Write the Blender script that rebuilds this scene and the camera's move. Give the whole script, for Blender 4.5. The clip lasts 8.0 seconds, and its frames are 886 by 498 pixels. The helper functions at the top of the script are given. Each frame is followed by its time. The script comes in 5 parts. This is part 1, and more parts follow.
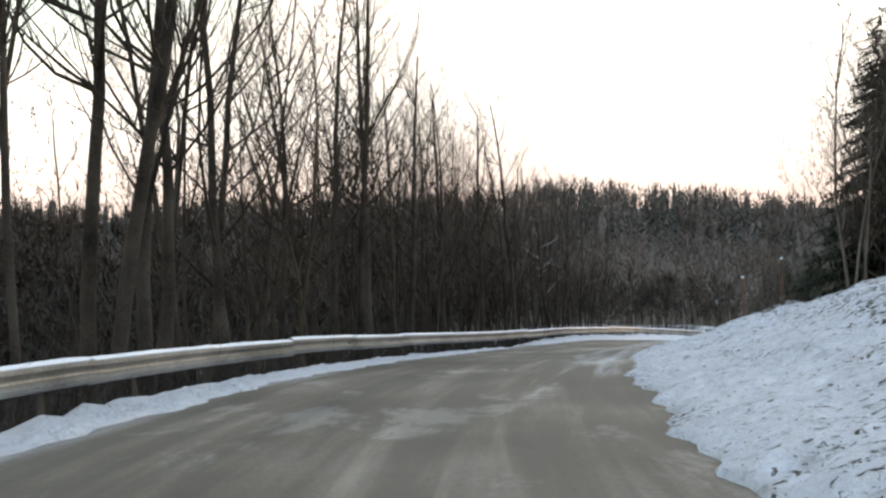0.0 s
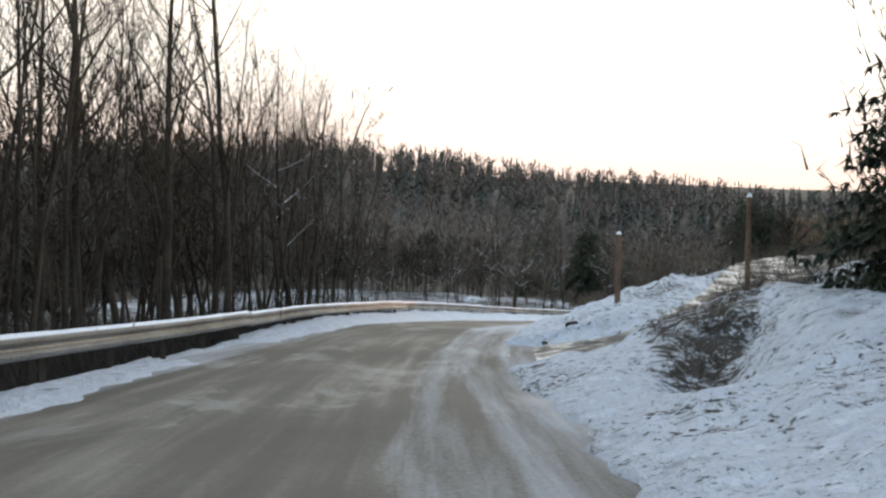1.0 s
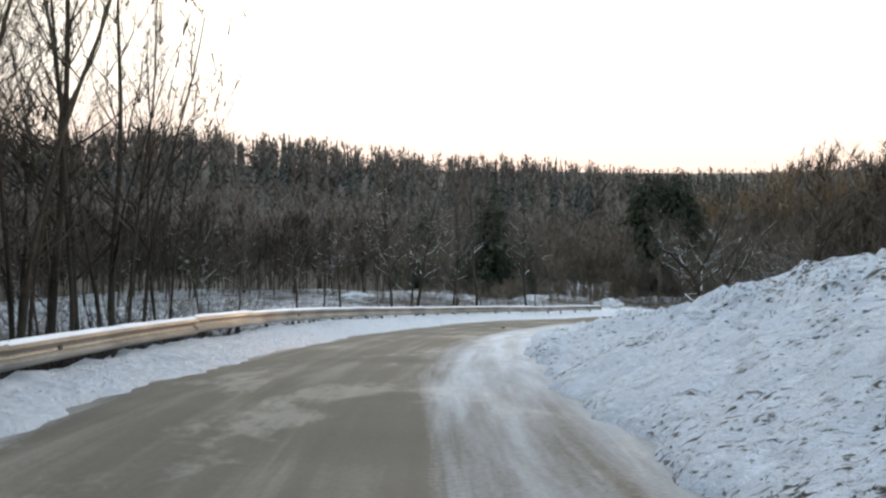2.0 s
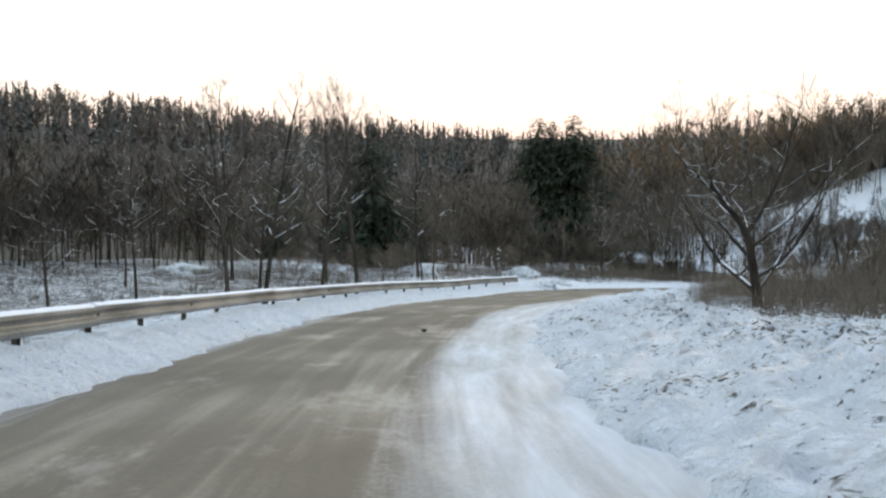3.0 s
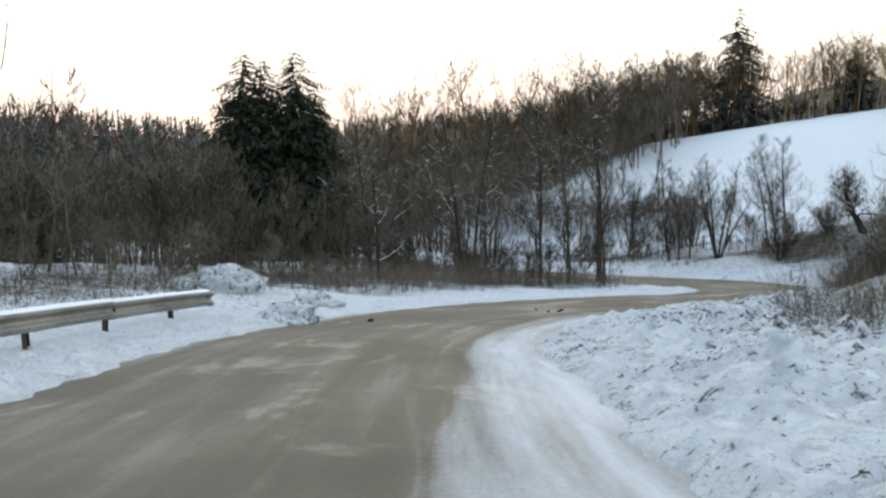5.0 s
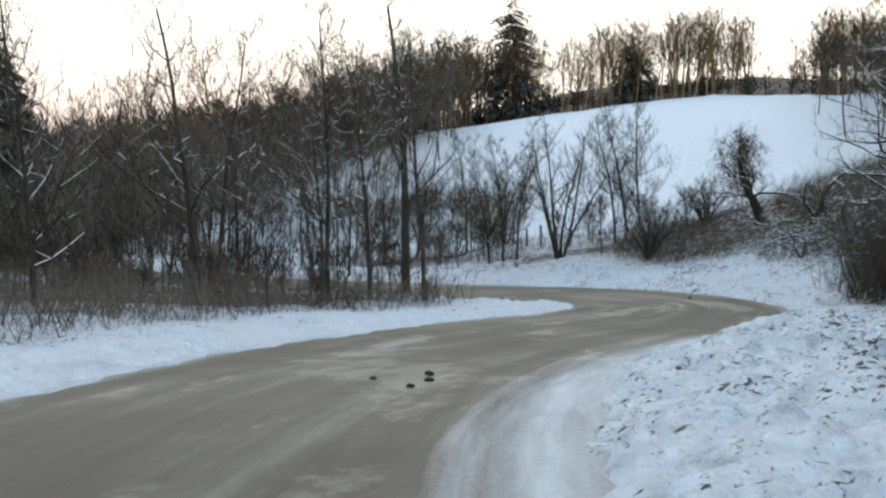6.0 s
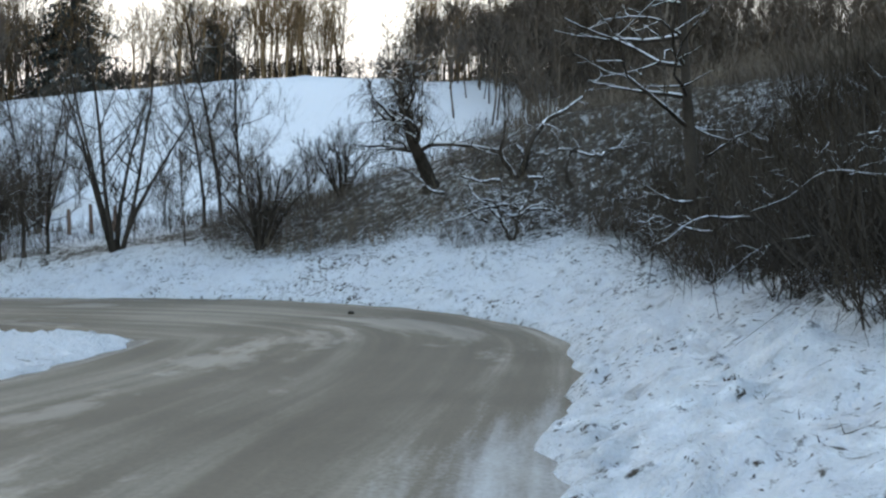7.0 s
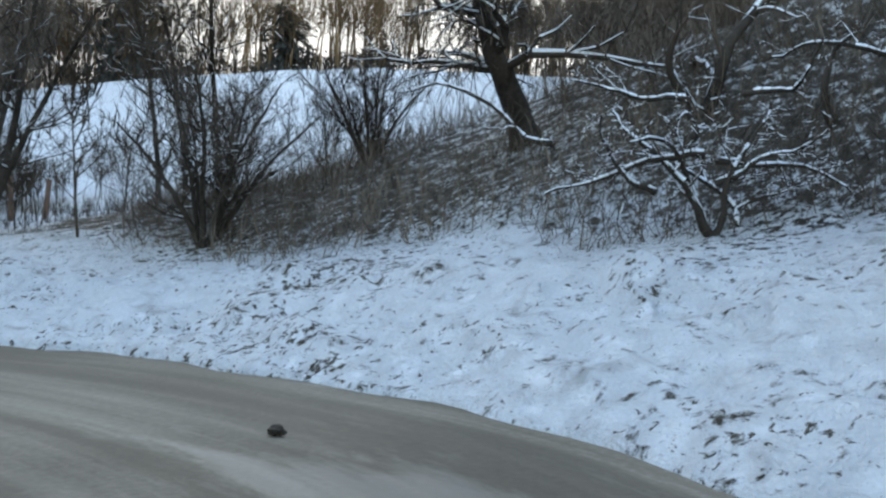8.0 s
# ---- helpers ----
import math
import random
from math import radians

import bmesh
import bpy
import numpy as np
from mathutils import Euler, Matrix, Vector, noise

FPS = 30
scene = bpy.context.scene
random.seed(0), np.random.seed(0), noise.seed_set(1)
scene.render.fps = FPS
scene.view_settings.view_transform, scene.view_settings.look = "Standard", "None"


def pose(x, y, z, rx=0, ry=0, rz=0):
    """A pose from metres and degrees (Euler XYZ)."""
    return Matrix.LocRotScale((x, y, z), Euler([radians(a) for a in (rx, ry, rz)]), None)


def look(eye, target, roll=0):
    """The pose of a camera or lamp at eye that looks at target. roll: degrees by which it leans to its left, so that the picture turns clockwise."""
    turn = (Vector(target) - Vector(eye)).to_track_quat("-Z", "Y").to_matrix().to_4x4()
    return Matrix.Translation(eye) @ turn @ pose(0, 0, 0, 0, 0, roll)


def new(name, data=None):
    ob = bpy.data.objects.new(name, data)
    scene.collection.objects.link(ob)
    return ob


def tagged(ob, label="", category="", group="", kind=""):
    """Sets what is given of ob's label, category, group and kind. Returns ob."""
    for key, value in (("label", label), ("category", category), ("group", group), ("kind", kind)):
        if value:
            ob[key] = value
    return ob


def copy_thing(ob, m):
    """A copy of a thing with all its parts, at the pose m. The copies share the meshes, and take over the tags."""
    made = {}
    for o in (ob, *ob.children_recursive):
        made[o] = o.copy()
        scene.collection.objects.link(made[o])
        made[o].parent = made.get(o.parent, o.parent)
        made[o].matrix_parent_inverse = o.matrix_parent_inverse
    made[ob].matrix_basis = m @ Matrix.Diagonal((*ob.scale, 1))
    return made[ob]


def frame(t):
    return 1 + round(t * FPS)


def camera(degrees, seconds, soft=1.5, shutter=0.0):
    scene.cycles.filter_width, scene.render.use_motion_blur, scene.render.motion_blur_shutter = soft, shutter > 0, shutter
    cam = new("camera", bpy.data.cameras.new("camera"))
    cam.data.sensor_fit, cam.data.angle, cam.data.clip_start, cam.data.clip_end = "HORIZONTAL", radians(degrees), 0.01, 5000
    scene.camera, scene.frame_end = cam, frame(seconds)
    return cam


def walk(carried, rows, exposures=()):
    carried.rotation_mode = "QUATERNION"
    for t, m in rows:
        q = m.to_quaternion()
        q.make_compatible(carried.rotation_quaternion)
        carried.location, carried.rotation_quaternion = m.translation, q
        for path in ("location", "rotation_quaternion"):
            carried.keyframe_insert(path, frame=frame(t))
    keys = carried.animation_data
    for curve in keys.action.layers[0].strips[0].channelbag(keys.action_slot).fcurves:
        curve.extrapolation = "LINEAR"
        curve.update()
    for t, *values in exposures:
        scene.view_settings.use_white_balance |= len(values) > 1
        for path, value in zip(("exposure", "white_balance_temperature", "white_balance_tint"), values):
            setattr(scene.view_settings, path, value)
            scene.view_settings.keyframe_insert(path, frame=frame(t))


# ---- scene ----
# ================= camera and its drive =================
cam = camera(44.46, 8.0, soft=2.4, shutter=0.0)
DRIVE = [
    (0.0, 0.0, -0.0, 1.25, -0.0, -0.16, 1.44), (0.2, 0.032, 3.97, 1.11, -4.94, -0.85, 0.86),
    (0.4, 0.257, 7.935, 0.942, -8.33, -1.19, 0.26), (0.6, 0.661, 11.891, 0.74, -10.44, -1.7, -0.53),
    (0.8, 1.193, 15.866, 0.492, -12.01, -2.2, -1.23), (1.0, 1.829, 19.883, 0.214, -13.62, -2.3, -1.5),
    (1.2, 2.568, 23.931, -0.084, -14.99, -2.57, -1.48), (1.4, 3.387, 27.996, -0.404, -16.23, -2.88, -1.56),
    (1.6, 4.239, 32.076, -0.739, -17.78, -3.39, -1.21), (1.7, 4.717, 34.082, -0.905, -18.62, -3.41, -0.76),
    (2.0, 6.383, 39.996, -1.352, -20.65, -2.63, 0.15), (2.4, 8.956, 47.717, -1.914, -23.57, -3.01, 0.77),
    (2.8, 11.914, 55.245, -2.624, -26.6, -4.22, 0.84), (3.0, 13.52, 58.934, -3.018, -27.85, -4.39, 0.22),
    (3.2, 15.22, 62.545, -3.403, -28.86, -4.18, -0.54), (3.4, 16.972, 66.045, -3.77, -30.32, -4.08, -0.55),
    (3.6, 18.77, 69.418, -4.138, -32.09, -4.2, -0.18), (3.8, 20.613, 72.692, -4.518, -33.46, -4.31, -0.04),
    (4.0, 22.51, 75.894, -4.903, -34.62, -4.28, 0.21), (4.2, 24.503, 79.05, -5.278, -35.97, -4.03, 0.76),
    (4.6, 28.881, 85.253, -5.987, -40.36, -3.97, 0.79), (5.0, 33.693, 91.219, -6.723, -43.56, -4.35, 0.27),
    (5.3, 37.464, 95.494, -7.294, -45.52, -4.48, -0.26), (5.5, 40.074, 98.183, -7.65, -47.84, -4.01, -0.61),
    (5.7, 42.756, 100.7, -7.982, -51.02, -3.98, -0.39), (5.9, 45.432, 103.032, -8.289, -54.87, -3.8, -0.1),
    (6.1, 48.151, 105.104, -8.591, -58.65, -4.29, 0.18), (6.3, 50.98, 106.842, -8.904, -62.88, -4.42, 0.28),
    (6.5, 53.874, 108.289, -9.218, -67.7, -4.39, 0.17), (6.7, 56.772, 109.484, -9.523, -72.6, -4.41, -0.16),
    (6.9, 59.577, 110.416, -9.816, -76.76, -4.24, -0.55), (7.1, 62.193, 111.055, -10.066, -80.3, -3.26, -0.71),
    (7.3, 64.626, 111.487, -10.274, -82.52, -2.6, -0.84), (7.5, 67.006, 111.848, -10.461, -84.01, -2.51, -1.45),
    (7.7, 69.383, 112.293, -10.637, -82.67, -2.6, -1.72), (7.9, 71.758, 112.96, -10.805, -77.59, -2.7, -1.86),
    (8.0, 72.94, 113.382, -10.895, -74.1, -3.13, -2.05),
]
walk(cam, [(t, pose(x, y, z, 90 + p, r, h)) for t, x, y, z, h, p, r in DRIVE], exposures=[(0.0, 0.22, 6700, 9), (3.5, 0.32, 6800, 7), (5.5, 0.25, 6700, 6), (7.0, 0.24, 6150, 5), (8.0, 0.36, 6000, 5)])

# ================= world and sun =================
SUN_AZ, SUN_EL = radians(56.6), radians(2.4)      # clockwise from +y; low over the field's edge
world = bpy.data.worlds.new("winter_sky")
scene.world = world
world.use_nodes = True
wn, wl = world.node_tree.nodes, world.node_tree.links
wn.clear()
sky = wn.new("ShaderNodeTexSky")
sky.sky_type, sky.sun_disc = 'NISHITA', False
sky.sun_elevation, sky.sun_rotation = radians(6.0), SUN_AZ
sky.altitude, sky.air_density, sky.dust_density, sky.ozone_density = 100, 1.0, 1.5, 2.0
bgn = wn.new("ShaderNodeBackground")
bgn.inputs["Strength"].default_value = 1.0
won = wn.new("ShaderNodeOutputWorld")
haze = wn.new("ShaderNodeHueSaturation")          # thin winter haze pales the sky's colours
haze.inputs["Saturation"].default_value = 0.72
warm = wn.new("ShaderNodeMix")
warm.data_type, warm.blend_type = 'RGBA', 'MULTIPLY'
warm.inputs[0].default_value = 1.0
wl.new(sky.outputs[0], haze.inputs["Color"])
wl.new(haze.outputs[0], warm.inputs[6])
veil = wn.new("ShaderNodeMix")                    # high haze evens out the glow round the sun
veil.data_type, veil.blend_type = 'RGBA', 'DARKEN'
veil.inputs[0].default_value = 1.0
heaven = wn.new("ShaderNodeTexCoord")              # the dusk colours change with the height above the horizon
height = wn.new("ShaderNodeSeparateXYZ")
wl.new(heaven.outputs["Generated"], height.inputs[0])


def by_height(stops):
    r = wn.new("ShaderNodeValToRGB")
    e = r.color_ramp.elements
    while len(e) < len(stops):
        e.new(0.5)
    for el, (p, c) in zip(e, stops):
        el.position, el.color = p, (*c, 1)
    wl.new(height.outputs[2], r.inputs[0])
    return r.outputs[0]


wl.new(by_height([(0.0, (1.20, 0.84, 0.70)), (0.045, (1.22, 0.98, 0.86)), (0.12, (1.45, 1.34, 1.22)), (0.4, (1.9, 1.70, 1.50))]), veil.inputs[7])
wl.new(by_height([(0.0, (1.0, 0.84, 0.80)), (0.08, (1.0, 0.91, 0.91)), (0.2, (1.0, 0.96, 1.0))]), warm.inputs[7])
wl.new(warm.outputs[2], veil.inputs[6])
wl.new(veil.outputs[2], bgn.inputs[0])
wl.new(bgn.outputs[0], won.inputs[0])
sun = new("sun", bpy.data.lights.new("sun", 'SUN'))
sun.data.energy, sun.data.angle, sun.data.color = 2.5, radians(0.6), (1.0, 0.62, 0.33)
sdir = Vector((math.sin(SUN_AZ) * math.cos(SUN_EL), math.cos(SUN_AZ) * math.cos(SUN_EL), math.sin(SUN_EL)))
sun.matrix_world = look(sdir * 900, (0, 0, 0))

# ================= materials =================
def shader(name, rough=0.8, spec=0.3):
    m = bpy.data.materials.new(name)
    m.use_nodes = True
    nt = m.node_tree
    b = nt.nodes["Principled BSDF"]
    b.inputs["Roughness"].default_value = rough
    b.inputs["Specular IOR Level"].default_value = spec
    return m, nt.nodes, nt.links, b


def ramp(nodes, stops, interp='LINEAR'):
    r = nodes.new("ShaderNodeValToRGB")
    r.color_ramp.interpolation = interp
    e = r.color_ramp.elements
    while len(e) < len(stops):
        e.new(0.5)
    for el, (p, c) in zip(e, stops):
        el.position, el.color = p, (*c, 1) if len(c) == 3 else c
    return r


def noise_node(nodes, links, scale, detail=4, rough=0.55, vec=None, dist=0.0):
    n = nodes.new("ShaderNodeTexNoise")
    n.inputs["Scale"].default_value, n.inputs["Detail"].default_value = scale, detail
    n.inputs["Roughness"].default_value, n.inputs["Distortion"].default_value = rough, dist
    if vec is not None:
        links.new(vec, n.inputs["Vector"])
    return n


def position(nodes):
    return nodes.new("ShaderNodeNewGeometry").outputs["Position"]


def bump(nodes, links, b, height, strength, distance):
    bn = nodes.new("ShaderNodeBump")
    bn.inputs["Strength"].default_value, bn.inputs["Distance"].default_value = strength, distance
    links.new(height, bn.inputs["Height"])
    links.new(bn.outputs[0], b.inputs["Normal"])


def mix(nodes, links, fac, a, c, mode='MIX'):
    m = nodes.new("ShaderNodeMix")
    m.data_type, m.blend_type = 'RGBA', mode
    for sock, v in ((m.inputs[0], fac), (m.inputs[6], a), (m.inputs[7], c)):
        if isinstance(v, (int, float)):
            sock.default_value = v
        elif isinstance(v, tuple):
            sock.default_value = (*v, 1)
        else:
            links.new(v, sock)
    return m.outputs[2]


def calc(nodes, links, op, a, c=0.0, clamp=False):
    m = nodes.new("ShaderNodeMath")
    m.operation, m.use_clamp = op, clamp
    for sock, v in zip(m.inputs, (a, c)):
        if isinstance(v, (int, float)):
            sock.default_value = v
        else:
            links.new(v, sock)
    return m.outputs[0]


def two_tone(name, dark, light, scale, fine, rough=0.85, bump_s=0.4, bump_d=0.01, spec=0.2):
    """A rough natural surface: broad patches and fine grain between two tones."""
    m, n, l, b = shader(name, rough, spec)
    pos = position(n)
    broad = noise_node(n, l, scale, 3, 0.5, pos)
    grain = noise_node(n, l, fine, 5, 0.65, pos)
    f = calc(n, l, 'ADD', calc(n, l, 'MULTIPLY', broad.outputs[0], 0.6), calc(n, l, 'MULTIPLY', grain.outputs[0], 0.4))
    r = ramp(n, [(0.36, dark), (0.64, light)])
    l.new(f, r.inputs[0])
    l.new(r.outputs[0], b.inputs["Base Color"])
    bump(n, l, b, grain.outputs[0], bump_s, bump_d)
    return m


def snow_ground():
    """Snow with dead grass and earth showing through where the cover is thin."""
    m, n, l, b = shader("thin_snow", 0.7, 0.25)
    pos = position(n)
    tuft = noise_node(n, l, 4.2, 6, 0.72, pos, 0.4)
    patch = noise_node(n, l, 0.16, 4, 0.55, pos)
    woods = n.new("ShaderNodeAttribute")
    woods.attribute_name = "litter"
    bare = calc(n, l, 'ADD', calc(n, l, 'MULTIPLY', tuft.outputs[0], 0.75), calc(n, l, 'MULTIPLY', patch.outputs[0], 0.25))
    bare = calc(n, l, 'ADD', bare, calc(n, l, 'MULTIPLY', woods.outputs["Fac"], 0.22))
    mask = ramp(n, [(0.585, (0, 0, 0)), (0.65, (1, 1, 1))])
    l.new(bare, mask.inputs[0])
    grain = noise_node(n, l, 30, 4, 0.6, pos)
    white = ramp(n, [(0.3, (0.76, 0.785, 0.815)), (0.7, (0.89, 0.905, 0.93))])
    l.new(grain.outputs[0], white.inputs[0])
    earth = ramp(n, [(0.3, (0.022, 0.018, 0.013)), (0.7, (0.095, 0.078, 0.056))])
    l.new(noise_node(n, l, 12, 4, 0.6, pos).outputs[0], earth.inputs[0])
    # small dark specks of earth and stubble, thicker in some places than in others
    dot = noise_node(n, l, 11, 4, 0.65, pos, 0.6)
    crowd = noise_node(n, l, 0.55, 3, 0.5, pos)
    dots = calc(n, l, 'ADD', calc(n, l, 'MULTIPLY', dot.outputs[0], 0.7), calc(n, l, 'MULTIPLY', crowd.outputs[0], 0.3))
    dots = calc(n, l, 'ADD', dots, calc(n, l, 'MULTIPLY', woods.outputs["Fac"], 0.16))
    speck = ramp(n, [(0.572, (0, 0, 0)), (0.62, (1, 1, 1))])
    l.new(dots, speck.inputs[0])
    # thin cover where the grass greys the snow
    sparse = noise_node(n, l, 2.3, 6, 0.7, pos, 0.8)
    thin = ramp(n, [(0.55, (0, 0, 0)), (0.74, (0.6, 0.6, 0.6))])
    l.new(calc(n, l, 'ADD', sparse.outputs[0], calc(n, l, 'MULTIPLY', woods.outputs["Fac"], 0.20)), thin.inputs[0])
    cover = mix(n, l, thin.outputs[0], white.outputs[0], (0.24, 0.225, 0.20))
    cover = mix(n, l, speck.outputs[0], cover, earth.outputs[0])
    l.new(mix(n, l, mask.outputs[0], cover, earth.outputs[0]), b.inputs["Base Color"])
    hgt = calc(n, l, 'ADD', tuft.outputs[0], calc(n, l, 'MULTIPLY', grain.outputs[0], 0.15))
    hummock = noise_node(n, l, 1.7, 3, 0.5, pos, 0.3)
    hgt = calc(n, l, 'ADD', hgt, calc(n, l, 'MULTIPLY', hummock.outputs[0], 1.1))
    bump(n, l, b, hgt, 1.0, 0.26)
    return m


def road_surface():
    """Salted, sanded wet asphalt; packed slush between the wheel tracks, a snow film along the verge."""
    m, n, l, b = shader("dirty_winter_asphalt", 0.7, 0.2)
    uv = n.new("ShaderNodeUVMap")
    uv.uv_map = "lane"
    sep = n.new("ShaderNodeSeparateXYZ")
    l.new(uv.outputs[0], sep.inputs[0])
    across, along = sep.outputs[0], sep.outputs[1]
    comb = n.new("ShaderNodeCombineXYZ")
    l.new(calc(n, l, 'MULTIPLY', across, 2.2), comb.inputs[0])
    l.new(calc(n, l, 'MULTIPLY', along, 0.10), comb.inputs[1])
    streak = noise_node(n, l, 1.0, 5, 0.6, comb.outputs[0], 0.3)
    pos = position(n)
    broad = noise_node(n, l, 0.25, 3, 0.5, pos)
    grain = noise_node(n, l, 22, 5, 0.7, pos)
    base = ramp(n, [(0.36, (0.062, 0.051, 0.036)), (0.50, (0.132, 0.110, 0.080)), (0.64, (0.28, 0.242, 0.188))])
    f = calc(n, l, 'ADD', calc(n, l, 'MULTIPLY', streak.outputs[0], 0.55), calc(n, l, 'MULTIPLY', broad.outputs[0], 0.3))
    f = calc(n, l, 'ADD', f, calc(n, l, 'MULTIPLY', grain.outputs[0], 0.15))
    l.new(f, base.inputs[0])
    # frosted patches with fairly sharp edges
    comb2 = n.new("ShaderNodeCombineXYZ")
    l.new(calc(n, l, 'MULTIPLY', across, 0.55), comb2.inputs[0])
    l.new(calc(n, l, 'MULTIPLY', along, 0.22), comb2.inputs[1])
    frost = noise_node(n, l, 1.0, 7, 0.7, comb2.outputs[0], 0.3)
    fr = ramp(n, [(0.56, (0, 0, 0)), (0.63, (0.22, 0.22, 0.22))])
    l.new(frost.outputs[0], fr.inputs[0])
    col = mix(n, l, fr.outputs[0], base.outputs[0], (0.42, 0.40, 0.36))
    # snow film: lies towards the near verge (across < 0), thin on the other edge
    film = n.new("ShaderNodeAttribute")
    film.attribute_name = "film"
    ragged = calc(n, l, 'ADD', film.outputs["Fac"], calc(n, l, 'MULTIPLY', calc(n, l, 'SUBTRACT', streak.outputs[0], 0.5), 1.0))
    ragged = calc(n, l, 'ADD', ragged, calc(n, l, 'MULTIPLY', calc(n, l, 'SUBTRACT', grain.outputs[0], 0.5), 0.3))
    fm = ramp(n, [(0.38, (0, 0, 0)), (0.92, (1, 1, 1))])
    l.new(ragged, fm.inputs[0])
    slush = ramp(n, [(0.3, (0.40, 0.39, 0.37)), (0.7, (0.62, 0.63, 0.65))])
    comb3 = n.new("ShaderNodeCombineXYZ")
    l.new(calc(n, l, 'MULTIPLY', across, 3.6), comb3.inputs[0])
    l.new(calc(n, l, 'MULTIPLY', along, 0.35), comb3.inputs[1])
    l.new(noise_node(n, l, 1.0, 5, 0.65, comb3.outputs[0], 0.3).outputs[0], slush.inputs[0])
    l.new(mix(n, l, fm.outputs[0], col, slush.outputs[0]), b.inputs["Base Color"])
    rr = ramp(n, [(0.3, (0.62,) * 3), (0.7, (0.9,) * 3)])
    l.new(streak.outputs[0], rr.inputs[0])
    wet = ramp(n, [(0.54, (0, 0, 0)), (0.60, (1, 1, 1))])
    l.new(frost.outputs[0], wet.inputs[0])
    b.inputs["Specular IOR Level"].default_value = 0.25
    l.new(mix(n, l, wet.outputs[0], rr.outputs[0], (0.58, 0.58, 0.58)), b.inputs["Roughness"])
    bump(n, l, b, grain.outputs[0], 0.35, 0.012)
    return m


M_SNOW = snow_ground()
M_ROAD = road_surface()
M_PURE = two_tone("clean_snow", (0.78, 0.80, 0.84), (0.88, 0.90, 0.93), 0.8, 14, 0.6, 0.4, 0.02)
M_BARK = two_tone("dark_bark", (0.020, 0.017, 0.014), (0.076, 0.064, 0.053), 1.2, 16, 0.95, 0.6, 0.02, 0.1)
M_TWIG = two_tone("bare_twigs", (0.060, 0.049, 0.040), (0.165, 0.136, 0.107), 0.5, 6, 0.95, 0.0, 0.01, 0.1)
# far twigs: distance haze is put into the base colour, paler than bare_twigs
M_FAR_HAZED = two_tone("haze_tinted_twigs", (0.098, 0.085, 0.078), (0.20, 0.174, 0.158), 0.05, 1.5, 1.0, 0.0, 0.01, 0.0)
M_NEEDLE = two_tone("conifer_needles", (0.018, 0.025, 0.018), (0.070, 0.084, 0.060), 0.9, 9, 0.9, 0.0, 0.01, 0.1)
M_STEEL = two_tone("galvanised_steel", (0.125, 0.118, 0.105), (0.37, 0.36, 0.335), 0.7, 18, 0.48, 0.15, 0.003, 0.4)
M_STEEL.node_tree.nodes["Principled BSDF"].inputs["Metallic"].default_value = 0.65
M_POST = two_tone("rusty_steel_post", (0.035, 0.030, 0.025), (0.10, 0.085, 0.07), 2.0, 30, 0.75, 0.3, 0.004)
M_BRUSH = two_tone("brushwood", (0.036, 0.030, 0.024), (0.105, 0.086, 0.066), 0.35, 5, 1.0, 0.0, 0.01, 0.05)
M_GRASS = two_tone("dead_grass", (0.025, 0.020, 0.015), (0.085, 0.066, 0.046), 0.6, 9, 0.95, 0.0, 0.01, 0.05)
M_WOOD = two_tone("weathered_wood", (0.10, 0.066, 0.048), (0.22, 0.145, 0.105), 2.0, 20, 0.9, 0.4, 0.006)
# skyline twigs: the low sun's backlit gold is painted into the base colour
M_EDGE = two_tone("sun_tinted_twigs", (0.105, 0.074, 0.042), (0.30, 0.208, 0.116), 0.3, 5, 0.95, 0.0, 0.01, 0.1)
# far conifers: needle colour lightened to paint in the haze of distance
M_FIR_HAZED = two_tone("haze_tinted_conifers", (0.048, 0.054, 0.051), (0.108, 0.113, 0.104), 0.05, 1.5, 1.0, 0.0, 0.01, 0.0)
M_BRUSHLIGHT = two_tone("dead_weeds", (0.065, 0.053, 0.043), (0.195, 0.157, 0.120), 0.5, 6, 1.0, 0.0, 0.01, 0.05)
M_BANK = two_tone("dead_bracken", (0.085, 0.071, 0.058), (0.25, 0.207, 0.162), 0.5, 6, 1.0, 0.0, 0.01, 0.05)
M_HEAP = M_SNOW
M_CLOD = two_tone("wet_earth", (0.012, 0.010, 0.008), (0.05, 0.04, 0.03), 4, 40, 0.8, 0.5, 0.01)

# ================= lie of the land =================
# road centre: x, y, z, half width
ROAD = [
    (-6.5, -60, 2.2, 2.8), (-2.2, -25, 1.0, 2.8), (-1.1, 0.0, 0.0, 2.8), (-0.7, 10.0, -0.4, 2.8), (0.7, 20.1, -1.04, 2.8), (2.9, 30.2, -1.82, 2.65),
    (5.6, 40.2, -2.6, 2.5), (8.9, 49.9, -3.33, 2.55), (12.7, 59.3, -4.27, 2.6), (17.0, 68.2, -5.2, 2.65),
    (21.6, 76.5, -6.15, 2.8), (26.7, 84.5, -7.06, 2.95), (32.7, 92.1, -7.97, 3.0), (39.1, 99.1, -8.9, 3.05),
]
ROAD += [
    (45.75, 105.5, -9.69, 2.9), (53.01, 110.18, -10.47, 2.92), (60.35, 113.1, -11.2, 3.02), (66.63, 114.24, -11.71, 3.05),
    (71.97, 114.6, -12.1, 3.0), (75.54, 115.13, -12.2, 3.03), (77.36, 117.12, -12.3, 2.92), (78.47, 120.45, -12.45, 2.88),
    (79.87, 125.98, -12.75, 2.88), (82.0, 134.0, -13.2, 2.8), (86, 148, -13.9, 2.8), (92, 190, -15, 2.8),
]
